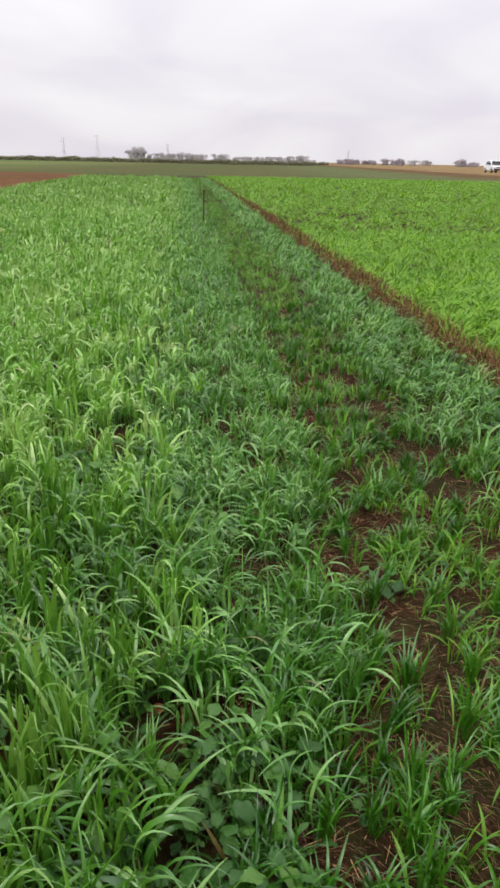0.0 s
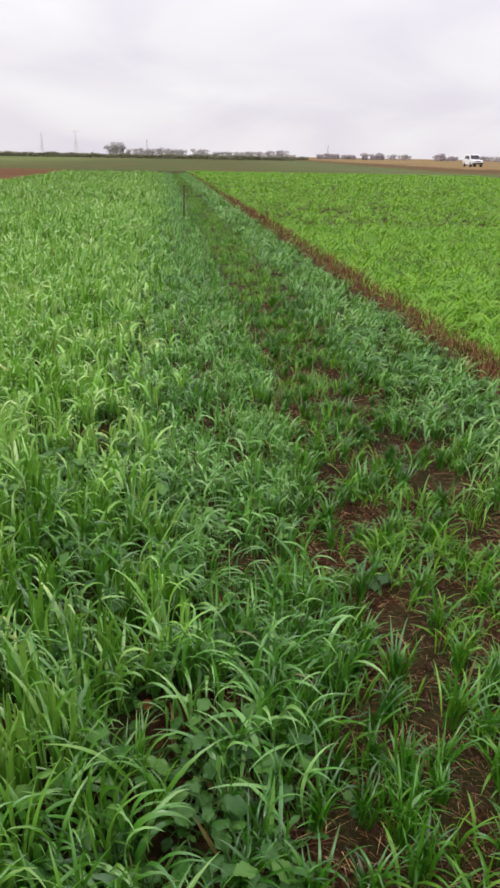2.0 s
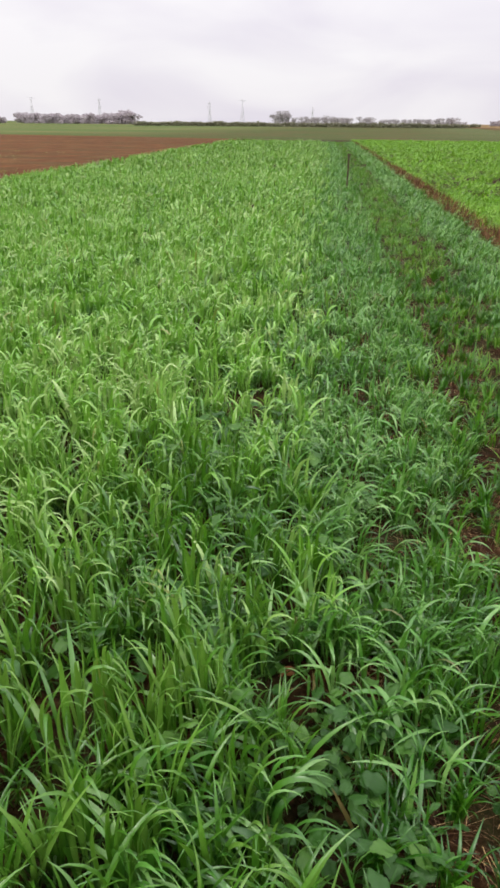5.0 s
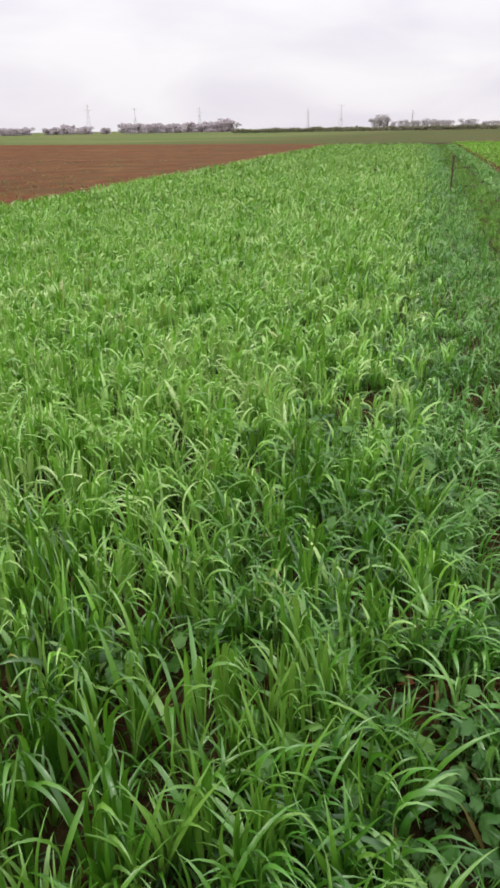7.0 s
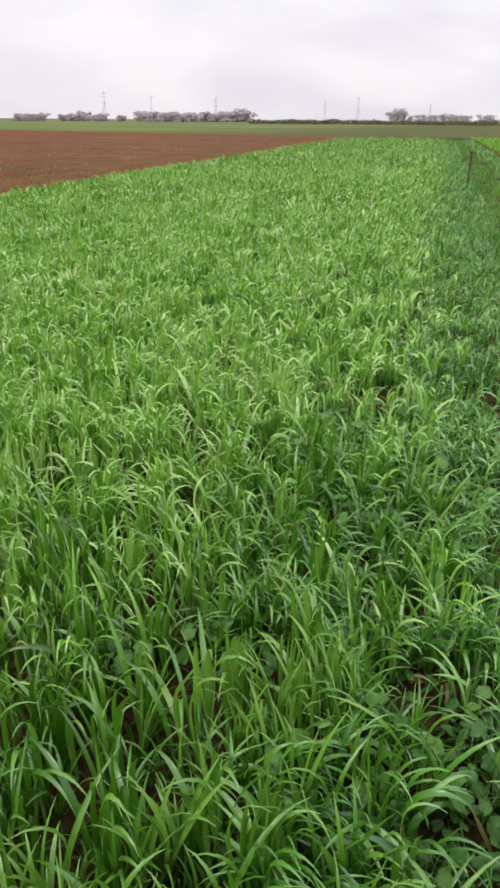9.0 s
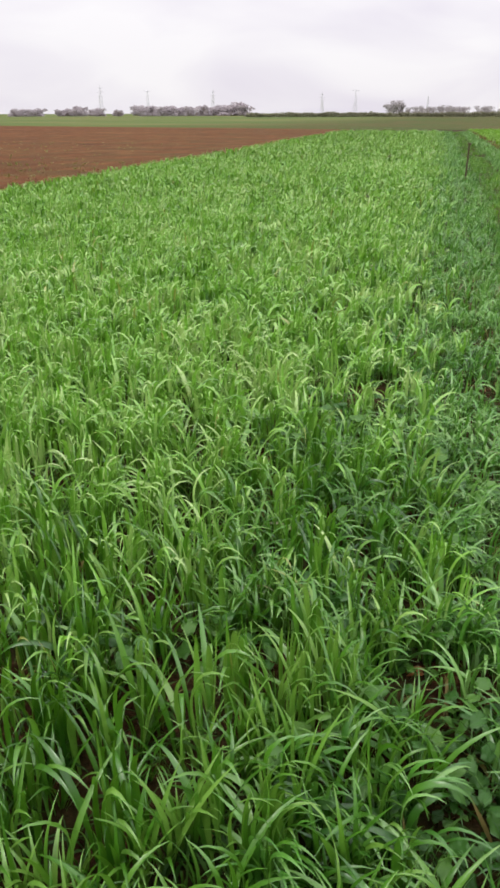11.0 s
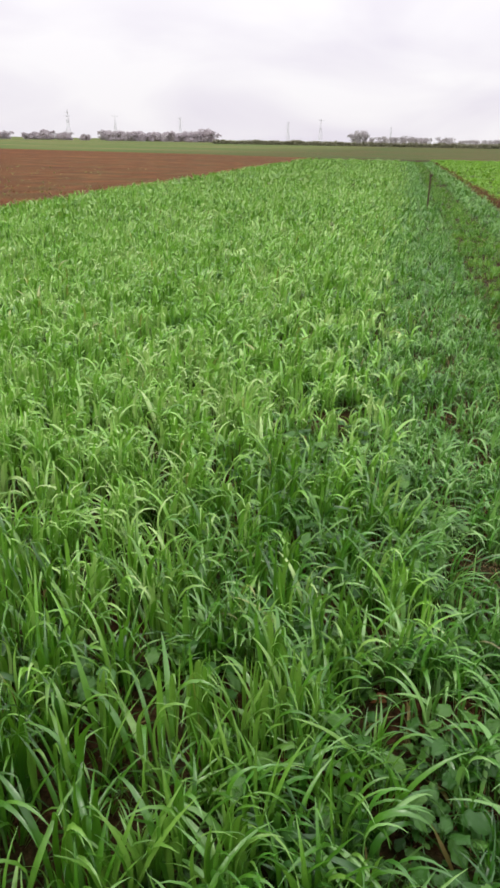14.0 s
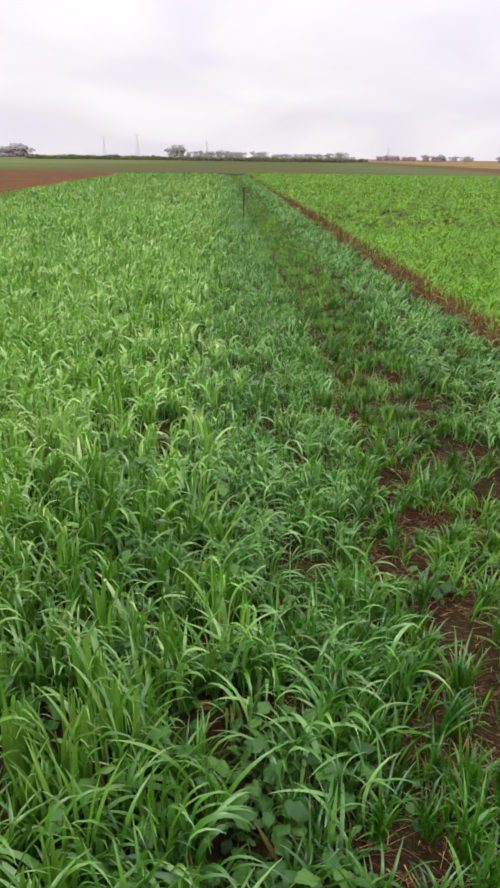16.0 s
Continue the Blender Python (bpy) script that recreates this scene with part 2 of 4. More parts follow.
# ---- ground: one sheet to the horizon ----
def ground_material():
    n = Nodes("field_ground")
    pos = n.node("ShaderNodeNewGeometry").outputs["Position"]
    sep = n.node("ShaderNodeSeparateXYZ", Vector=pos)
    x, y = sep.outputs["X"], sep.outputs["Y"]
    u = n.math("MULTIPLY_ADD", y, SKEW, x)
    ragged = n.math("MULTIPLY_ADD", n.noise(0.5, 4.0), 1.6, -0.8)
    wide = n.math("MULTIPLY_ADD", n.noise(0.035, 3.0), 26.0, -13.0)

    def over(value, edge, soft):
        return n.math("MULTIPLY_ADD", n.math("SUBTRACT", value, edge), 1.0 / soft, 0.5, clamp=True)

    clods, grit = n.noise(9.0, 6.0, 0.65), n.noise(60.0, 4.0, 0.6)
    soil = n.ramp(n.math("MULTIPLY_ADD", grit, 0.5, n.math("MULTIPLY", clods, 0.5)), (0.34, (0.007, 0.0034, 0.0014)), (0.52, (0.034, 0.0150, 0.0060)), (0.72, (0.125, 0.062, 0.028)))
    moss = n.mix(n.math("MULTIPLY", n.noise(14.0, 4.0), 0.9), (0.018, 0.032, 0.008), (0.035, 0.032, 0.013))
    plot = n.mix(n.ramp(n.noise(3.0, 5.0), (0.42, (0, 0, 0)), (0.62, (0.75, 0.75, 0.75))), soil, moss)
    furrow = n.noise(1.1, 6.0, 0.7, stretch=(1.0, 0.5, 1.0))
    tilled = n.ramp(n.math("MULTIPLY_ADD", furrow, 0.6, n.math("MULTIPLY", n.noise(0.22, 5.0, 0.7, stretch=(0.35, 1.0, 1.0)), 0.4)), (0.36, (0.060, 0.024, 0.010)), (0.5, (0.112, 0.044, 0.016)), (0.64, (0.195, 0.092, 0.036)))
    volunteer = n.mix(n.ramp(n.noise(0.5, 7.0, 0.75), (0.44, (0, 0, 0)), (0.62, (0.6, 0.6, 0.6))), tilled, (0.080, 0.070, 0.026))
    tilled = n.mix(over(n.math("MULTIPLY", u, -1.0), 30.0, 30.0), volunteer, tilled)
    olive = n.ramp(n.noise(0.06, 7.0, 0.75, stretch=(0.35, 1.0, 1.0)), (0.34, (0.034, 0.076, 0.014)), (0.46, (0.094, 0.070, 0.028)), (0.55, (0.044, 0.084, 0.018)), (0.68, (0.125, 0.072, 0.034)))
    meadow = n.ramp(n.noise(0.05, 6.0, 0.7, stretch=(0.3, 1.0, 1.0)), (0.34, (0.052, 0.100, 0.022)), (0.48, (0.088, 0.126, 0.034)), (0.62, (0.165, 0.140, 0.058)))
    stubble = n.ramp(n.noise(0.12, 7.0, 0.75, stretch=(0.3, 1.0, 1.0)), (0.36, (0.10, 0.056, 0.022)), (0.46, (0.215, 0.13, 0.060)), (0.55, (0.17, 0.135, 0.055)), (0.66, (0.32, 0.23, 0.125)))
    colour = n.mix(over(n.math("ADD", u, n.math("MULTIPLY", ragged, 0.5)), EDGE_FIELD, 0.5), tilled, plot)
    beyond = n.mix(over(n.math("ADD", x, wide), -38.0, 26.0), meadow, olive)
    greener = over(n.math("MULTIPLY_ADD", y, 0.0, n.math("ADD", x, n.math("MULTIPLY", ragged, 4.0))), 9.0, 14.0)
    beyond = n.mix(greener, beyond, n.ramp(n.noise(0.12, 6.0, 0.75, stretch=(0.3, 1.0, 1.0)), (0.38, (0.048, 0.082, 0.022)), (0.5, (0.085, 0.104, 0.036)), (0.64, (0.120, 0.100, 0.045))))
    straw_zone = n.math("MULTIPLY", over(n.math("ADD", x, n.math("MULTIPLY", ragged, 3.0)), 27.0, 6.0), over(n.math("ADD", y, n.math("MULTIPLY", ragged, 6.0)), 94.0, 14.0))
    beyond = n.mix(straw_zone, beyond, stubble)
    border = n.math("MULTIPLY", n.math("MULTIPLY", straw_zone, n.math("SUBTRACT", 1.0, straw_zone)), 3.4)
    beyond = n.mix(border, beyond, (0.085, 0.042, 0.018))
    end = n.math("ADD", n.math("ADD", y, n.math("MULTIPLY", ragged, 3.0)), n.math("MULTIPLY", n.math("MINIMUM", n.math("ADD", u, 8.0), 0.0), 0.32))
    colour = n.mix(over(end, 79.0, 4.0), colour, beyond)
    wet = n.math("MULTIPLY_ADD", grit, 0.25, 0.75)
    relief = n.math("MULTIPLY_ADD", clods, 0.7, n.math("MULTIPLY", grit, 0.3))
    return n.surface(colour, wet, 0.06, normal=n.bump(relief, 1.0, 0.04))


def mesh_object(name, co, quads, material):
    """A mesh from arrays of places and of four-cornered faces."""
    me = bpy.data.meshes.new(name)
    co, quads = np.asarray(co, np.float32), np.asarray(quads, np.int32)
    me.vertices.add(len(co))
    me.vertices.foreach_set("co", co.ravel())
    me.loops.add(quads.size)
    me.loops.foreach_set("vertex_index", quads.ravel())
    me.polygons.add(len(quads))
    me.polygons.foreach_set("loop_start", np.arange(0, quads.size, 4, dtype=np.int32))
    me.polygons.foreach_set("use_smooth", np.ones(len(quads), bool))
    me.update(calc_edges=True)
    me.materials.append(material)
    return new(name, me)


def lines(lo, fine_lo, fine_hi, hi, step, growth):
    """Grid lines, fine in the middle and ever wider outwards."""
    mid = list(np.arange(fine_lo, fine_hi, step))
    for way, limit in ((-1, lo), (1, hi)):
        at, s, more = (mid[0] if way < 0 else mid[-1]), step, []
        while way * (limit - at) > 0:
            s *= growth
            at += way * s
            more.append(at)
        mid = more[::-1] + mid if way < 0 else mid + more
    return np.array(mid)


gx, gy = lines(-2600, -0.8, 1.8, 2600, 0.042, 1.08), lines(-900, 0.9, 4.2, 3200, 0.042, 1.075)
gxx, gyy = np.meshgrid(gx, gy)
gco = np.stack([gxx, gyy, ground_height(gxx, gyy)], -1).reshape(-1, 3)
gi = np.arange(len(gx) * len(gy)).reshape(len(gy), len(gx))
gq = np.stack([gi[:-1, :-1], gi[:-1, 1:], gi[1:, 1:], gi[1:, :-1]], -1).reshape(-1, 4)
tagged(mesh_object("ground", gco, gq, ground_material()), "brown soil and wide flat farm fields", "ground", kind="structure")


# ---- blades ----
def blade_arrays(base, length, width, azimuth, start, finish, segs, fold, twist, curl=1.5):
    """Arched, tapering leaf blades. start, finish: degrees from upright at foot and tip."""
    n = len(base)
    s = np.linspace(0, 1, segs + 1) ** 0.64
    theta = np.radians(start[:, None] + (finish - start)[:, None] * s[None] ** (curl * np.ones(n))[:, None])
    mid = (theta[:, 1:] + theta[:, :-1]) / 2
    step = length[:, None] * np.diff(s)[None]
    run = np.concatenate([np.zeros((n, 1)), np.cumsum(np.sin(mid) * step, 1)], 1)
    rise = np.concatenate([np.zeros((n, 1)), np.cumsum(np.cos(mid) * step, 1)], 1)
    ca, sa = np.cos(azimuth)[:, None], np.sin(azimuth)[:, None]
    spine = np.stack([base[:, None, 0] + run * ca, base[:, None, 1] + run * sa, base[:, None, 2] + rise], -1)
    normal = np.stack([-np.cos(theta) * ca, -np.cos(theta) * sa, np.sin(theta)], -1)
    side = np.stack([-sa + 0 * theta, ca + 0 * theta, 0 * theta], -1)
    tw = (twist[:, None] * (0.3 + s[None]))[..., None]
    turned = side * np.cos(tw) + normal * np.sin(tw)
    face = normal * np.cos(tw) - side * np.sin(tw)
    shape = (0.30 + 0.70 * smooth(0.0, 0.55, s)) * np.maximum(1 - s ** 2.8, 0.05)
    half = (width[:, None] * shape[None] / 2)[..., None]
    if fold:
        rows = np.stack([spine - turned * half + face * half * fold, spine, spine + turned * half + face * half * fold], 2)
    else:
        rows = np.stack([spine - turned * half, spine + turned * half], 2)
    across = rows.shape[2]
    first = (np.arange(n) * (segs + 1) * across)[:, None, None]
    k = np.arange(segs)[None, :, None] * across + np.arange(across - 1)[None, None]
    a = first + k
    quads = np.stack([a, a + 1, a + 1 + across, a + across], -1).reshape(-1, 4)
    return rows.reshape(-1, 3), quads


def join_arrays(parts):
    cos, quads, base = [], [], 0
    for co, q in parts:
        cos.append(co)
        quads.append(q + base)
        base += len(co)
    return np.concatenate(cos), np.concatenate(quads)


# gaps in the stand: (x, y, radius, share of blades lost)
GAPS = [(-0.72, 4.03, 0.21, 0.97), (-1.34, 5.66, 0.24, 0.95), (-0.19, 1.70, 0.10, 0.95), (0.24, 6.9, 0.22, 0.8), (0.28, 6.2, 0.14, 0.8),
        (0.74, 5.4, 0.25, 0.85), (0.88, 4.85, 0.22, 0.9), (1.0, 4.0, 0.25, 0.9), (1.15, 3.45, 0.22, 0.85), (1.21, 2.91, 0.2, 0.85),
        (0.66, 2.22, 0.13, 0.97), (0.62, 2.08, 0.15, 0.97), (0.70, 1.92, 0.12, 0.9), (0.13, 2.60, 0.12, 0.93), (0.70, 1.46, 0.14, 0.9), (0.36, 1.25, 0.13, 0.9),
        (0.66, 1.66, 0.10, 0.85), (0.58, 1.84, 0.09, 0.8), (0.42, 2.75, 0.09, 0.85), (0.35, 4.6, 0.12, 0.8), (0.85, 2.5, 0.14, 0.8), (1.0, 2.2, 0.13, 0.7),
        (-0.75, 1.5, 0.09, 0.9), (-0.95, 1.75, 0.08, 0.85), (-0.02, 1.25, 0.08, 0.8), (-0.25, 2.0, 0.06, 0.7),
        (0.42, 8.1, 0.22, 0.7), (0.30, 9.6, 0.28, 0.7), (0.12, 11.4, 0.30, 0.65), (0.52, 7.0, 0.20, 0.75), (-0.05, 13.6, 0.28, 0.6), (0.62, 6.3, 0.2, 0.75)]


def sown(rng, u0, u1, v0, v1, per_m2, keep=None):
    """Random places in a strip, at so many a square metre, thinned in the gaps."""
    count = int((u1 - u0) * (v1 - v0) * per_m2)
    u, v = rng.uniform(u0, u1, count), rng.uniform(v0, v1, count)
    x, y = xy(u, v)
    ok = np.ones(count, bool)
    for gx_, gy_, r, lost in GAPS:
        ok &= ~((np.hypot(x - gx_, y - gy_) < r * rng.uniform(0.75, 1.1, count)) & (rng.random(count) < lost))
    if keep is not None:
        ok &= keep(u, v, x, y)
    u, v, x, y = u[ok], v[ok], x[ok], y[ok]
    return u, v, np.stack([x, y, ground_height(x, y) - 0.005], -1)


WIND = radians(325)   # the tips hang over to the right of the strips


def stand(name, material, bands, height, width, lean, droop, spread, seed, label, category, keep=None, tiller=5, curl=2.2, upright=0.2, clump=0.013, lump=0.22, short=None, hang=0.0, other=0.0):
    """A whole stand of blades: bands of (u0, u1, v0, v1, per_m2, segs, fold, wider). short: how much of its length a blade keeps at a place.
    hang: how much more the tips hang over inside the stand than at its near end.
    other: the share of blades that arch over to the other side of their plant."""
    rng = np.random.default_rng(seed)
    parts = []
    for u0, u1, v0, v1, per, segs, fold, wider in bands:
        u, v, base = sown(rng, u0, u1, v0, v1, per / tiller, keep)
        plants = len(base)
        if not plants:
            continue
        vigour, facing = np.repeat(rng.normal(1, 0.2, plants), tiller), np.repeat(rng.normal(0, 0.6, plants), tiller)
        base = np.repeat(base, tiller, 0)
        n = len(base)
        base[:, :2] += rng.normal(0, clump, (n, 2))
        swell = 1 + lump * waves(base[:, 0], base[:, 1], 0.9, seed + 1) + 0.6 * lump * waves(base[:, 0], base[:, 1], 0.35, seed + 2)
        length = np.clip(rng.normal(1, 0.2, n), 0.45, 1.35) * height * 1.25 * swell * np.clip(vigour, 0.6, 1.4)
        w = np.clip(rng.normal(1, 0.26, n), 0.45, 1.45) * width * wider
        inner = smooth(2.0, 4.6, base[:, 1])
        length = np.minimum(length * (1 - 0.26 * inner), 1.5 * height)
        if short is not None:
            length *= short(base[:, 0], base[:, 1])
        az = WIND + 0.25 * hang * inner + facing * min(spread, 1) + rng.normal(0, 1, n) * (spread + 0.3 * inner) + 0.4 * waves(base[:, 0], base[:, 1], 1.3, seed + 3)
        across = rng.random(n) < other
        az = np.where(across, az - 3.0, az)
        start = np.abs(rng.normal(lean, 8, n)) * np.where(across, 1.0, np.where(other > 0, -0.55, 1.0))
        hooked = rng.random(n) > upright
        over = np.where(across, 0.85, 1.0)
        finish = start + over * np.where(hooked, np.abs(rng.normal(droop, 0.3 * droop, n)) + 32 * hang * inner, rng.uniform(5, 55, n))
        stalk = ~hooked & (rng.random(n) < 0.6)
        w[stalk] *= 0.5
        length[~hooked] *= 0.85
        bend = curl * rng.uniform(0.6, 1.5, n) * (1 + 0.45 * hang * inner) * np.where(across, 0.7, 1.0)
        parts.append(blade_arrays(base, length, w, az, start, np.minimum(finish, 172), segs, fold, rng.normal(0, 0.4, n), bend))
    co, quads = join_arrays(parts)
    return tagged(mesh_object(name, co, quads, material), label, category, kind="stuff")


def wedge(u, v, x, y):
    """Full density over the part of the plot in sight, a quarter of it elsewhere."""
    inside = (x < 0.42 * y + 1.5) | (y < 5.0)
    return inside | (np.modf(np.abs(x * 173.13 + y * 91.7))[0] < 0.12)


def deep_green_reach(u):
    """How far the deep green plants reach into the crop."""
    return 0.75 + 0.95 * smooth(-1.15, -0.45, u)


def edge(v):
    """The border between the two cereals, which runs a little askew."""
    return EDGE_LIGHT + 0.24 * smooth(10.0, 32.0, v)


def light_edge(u, v, x, y):
    """The two cereals run into each other along the strip's edge, and into the deep green plants in front."""
    chance = np.modf(np.abs(x * 517.3 + y * 219.1))[0]
    return (u + 1.15 * (chance - 0.5) < edge(v) + 0.10 * waves(x, y, 0.5, 12)) & (v > deep_green_reach(u) + 1.5 * chance + 0.25 * waves(x, y, 0.7, 16))


def near_edge(u, v, x, y):
    chance = np.modf(np.abs(x * 517.3 + y * 219.1))[0]
    return v < deep_green_reach(u) + 1.7 * chance + 0.25 * waves(x, y, 0.7, 16)


def rut(u, x, y, at):
    """A worn line of bare soil along the strips."""
    return (np.abs(u - at - 0.05 * waves(x, y, 1.7, 13)) < 0.052 + 0.04 * waves(x, y, 0.8, 14)) & (y > 3.0) & (np.modf(np.abs(x * 311.7 + y * 77.3))[0] < 0.8 - 0.15 * smooth(8, 20, y))


def verge_edge(u, v, x, y):
    return ~rut(u, x, y, LANE_B)


def dark_edge(u, v, x, y):
    return ~rut(u, x, y, LANE_A) & (u > edge(v) + 0.10 * waves(x, y, 0.5, 12) - 0.68 + 1.1 * np.modf(np.abs(x * 917.3 + y * 419.1))[0])


stand("light_cereal_crop", LIGHT_LEAF, [
    (-2.6, 0.35, 0.3, 2.6, 760, 8, 0.35, 0.76), (-3.8, 0.35, 2.6, 4.3, 1200, 6, 0.35, 0.88), (-4.4, 0.35, 4.3, 6.5, 1250, 5, 0, 1.1),
    (-8.3, -2.6, -1.0, 2.6, 380, 3, 0, 1.2), (-8.3, -4.0, 2.6, 6.5, 400, 4, 0, 1.2), (-8.35, 0.35, 6.5, 12.0, 880, 4, 0, 1.15),
    (-8.35, 0.35, 12.0, 24.0, 400, 3, 0, 1.5), (-8.4, 0.3, 24.0, 44.0, 160, 2, 0, 2.0), (-8.4, 0.25, 44.0, END, 65, 2, 0, 3.3)],
    0.232, 0.0205, 13, 126, 0.45, 11, "light green young cereal crop with arching wet blades", "crop", keep=light_edge, tiller=8, curl=2.7, upright=0.14, clump=0.019, lump=0.2, hang=0.5, other=0.22)

# Blades of the near rows, deeper green than the crop behind.
stand("headland_cereal", NEAR_LEAF, [
    (-3.0, 0.1, -2.5, 0.55, 420, 3, 0, 1.0), (-2.2, 0.0, 0.55, 2.2, 520, 9, 0.35, 0.92), (-2.6, -0.2, 2.2, 3.6, 560, 7, 0.35, 0.9), (-8.3, -2.6, -2.5, 2.4, 300, 3, 0, 1.0)],
    0.258, 0.0185, 17, 122, 0.36, 17, "deep green cereal blades in front of the crop", "crop", keep=near_edge, tiller=8, curl=3.2, upright=0.22, clump=0.02, lump=0.3, other=0.2)

# Added layer whose dark colour deepens the shade between the plants.
stand("lower_crop_leaves", SHADED_LEAF, [
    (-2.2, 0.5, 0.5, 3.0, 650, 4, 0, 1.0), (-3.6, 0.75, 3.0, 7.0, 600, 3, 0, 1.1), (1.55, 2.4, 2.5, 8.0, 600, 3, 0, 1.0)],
    0.11, 0.0105, 22, 85, 2.5, 15, "short older leaves low down in the crop, coloured dark for shade", "leaves", tiller=4, curl=1.6)

stand("dark_cereal_strip", DARK_LEAF, [
    (-0.2, 0.7, -2.0, 0.6, 420, 3, 0, 1.2), (-0.3, 0.42, 0.9, 1.8, 600, 9, 0.35, 1.3), (-0.9, 0.62, 1.8, 3.0, 1150, 8, 0.35, 1.2), (-0.9, 0.8, 3.0, 6.0, 1450, 6, 0.3, 1.0),
    (-0.9, 0.88, 6.0, 14.0, 1050, 4, 0, 1.15), (-0.75, 0.9, 14.0, 30.0, 500, 3, 0, 1.5), (-0.3, 0.9, 30.0, END, 220, 2, 0, 2.1)],
    0.200, 0.0118, 17, 134, 0.5, 21, "bluish green cereal strip combed over by wind", "crop", keep=dark_edge, tiller=7, curl=2.2, upright=0.08, clump=0.022, lump=0.3, other=0.35,
    short=lambda x, y: 1 - 0.26 * smooth(1.9, 3.6, y))

stand("dark_cereal_verge", VERGE_LEAF, [
    (1.5, 2.32, -2.0, 2.6, 500, 3, 0, 1.0), (1.45, 2.32, 2.6, 5.5, 1000, 7, 0.35, 1.05), (1.45, 2.32, 5.5, 8.5, 950, 6, 0.3, 1.1), (1.5, 2.33, 8.5, 16.0, 650, 4, 0, 1.25),
    (1.55, 2.35, 16.0, 30.0, 380, 3, 0, 1.6), (1.55, 2.42, 30.0, END, 160, 3, 0, 2.2)],
    0.185, 0.0118, 16, 125, 0.9, 31, "low dark green cereal strip with drooping silvery blades", "crop", tiller=9, curl=1.9, upright=0.06, clump=0.024, lump=0.42, keep=verge_edge)


def patchy(u, v, x, y):
    return (waves(x, y, 0.75, 77) + 0.5 * waves(x, y, 0.3, 78) > -1.1 + 0.6 * smooth(2.5, 4.0, y) * (1 - smooth(7.0, 12.0, y))) & ~rut(u, x, y, LANE_A) & ~rut(u, x, y, LANE_B)


stand("thin_grass_lane", LANE_LEAF, [
    (0.45, 1.9, -2.0, 0.8, 420, 3, 0, 0.8), (0.40, 1.85, 0.8, 2.6, 900, 6, 0.3, 0.95), (0.65, 1.75, 2.6, 4.5, 1250, 5, 0.3, 1.0), (0.65, 1.65, 4.5, 8.0, 1300, 4, 0, 1.0),
    (0.80, 1.58, 8.0, 16.0, 1000, 3, 0, 1.0), (0.85, 1.55, 16.0, 30.0, 620, 2, 0, 1.3), (0.85, 1.55, 30.0, END, 200, 2, 0, 1.8)],
    0.125, 0.0095, 14, 85, 1.8, 41, "sparse short grass in a worn lane between the sown strips", "grass", keep=patchy, tiller=11, curl=1.6, clump=0.02)

# shallow wheel ruts across the leafy crop: foot, end, half width
WHEEL_RUTS = [((1.9, 26.5), (3.4, 22.0), 0.16), ((3.2, 21.0), (4.4, 18.0), 0.13), ((5.2, 19.5), (7.6, 17.5), 0.15), ((4.0, 31.0), (9.5, 25.0), 0.2), ((8.0, 34.0), (13.0, 31.0), 0.25), ((2.6, 13.5), (3.5, 11.6), 0.10)]


def worn(x, y):
    """Blades stay shorter in hollows and in the wheel ruts."""
    k = 1 - 0.16 * smooth(0.15, 0.75, waves(x + 0.4 * y, 0.55 * y, 1.1, 55))
    for (x0, y0), (x1, y1), half in WHEEL_RUTS:
        dx, dy = x1 - x0, y1 - y0
        t = np.clip(((x - x0) * dx + (y - y0) * dy) / (dx * dx + dy * dy), 0, 1)
        k *= 1 - 0.55 * (1 - smooth(0.5 * half, half, np.hypot(x - x0 - t * dx, y - y0 - t * dy)))
    return k


stand("bright_green_crop", RIGHT_LEAF, [
    (EDGE_RIGHT + 0.06, EDGE_RIGHT + 0.2, 2.0, 30.0, 170, 4, 0, 0.8),
    (EDGE_RIGHT + 0.17, 6.0, -2.0, 5.0, 420, 3, 0, 1.0), (EDGE_RIGHT + 0.17, 6.2, 5.0, 10.0, 1050, 3, 0, 1.0), (6.0, 9.0, -2.0, 5.0, 160, 2, 0, 1.3),
    (EDGE_RIGHT + 0.15, 9.5, 10.0, 18.0, 560, 2, 0, 1.25), (EDGE_RIGHT + 0.15, 17.0, 18.0, 34.0, 140, 2, 0, 1.9), (EDGE_RIGHT + 0.1, 31.0, 34.0, 79.0, 62, 2, 0, 3.5)],
    0.215, 0.0165, 30, 108, 1.2, 51, "bright yellow-green leafy cover crop with an even top", "crop", keep=wedge, curl=1.4, tiller=7, upright=0.05, clump=0.035, lump=0.16, short=worn)

stand("russet_stem_edge", DRY_STEM, [
    (EDGE_RIGHT - 0.13, EDGE_RIGHT + 0.26, 2.0, 12.0, 2100, 3, 0, 1.0), (EDGE_RIGHT - 0.12, EDGE_RIGHT + 0.28, 12.0, 30.0, 800, 3, 0, 1.4),
    (EDGE_RIGHT - 0.05, EDGE_RIGHT + 0.25, 30.0, END, 160, 3, 0, 2.0)],
    0.170, 0.0062, 15, 42, 2.6, 61, "russet brown dry stems along the edge of the crop", "stubble", tiller=3,
    keep=lambda u, v, x, y: waves(x, y, 0.6, 63) + 0.6 * waves(x, y, 0.22, 64) > -0.55)

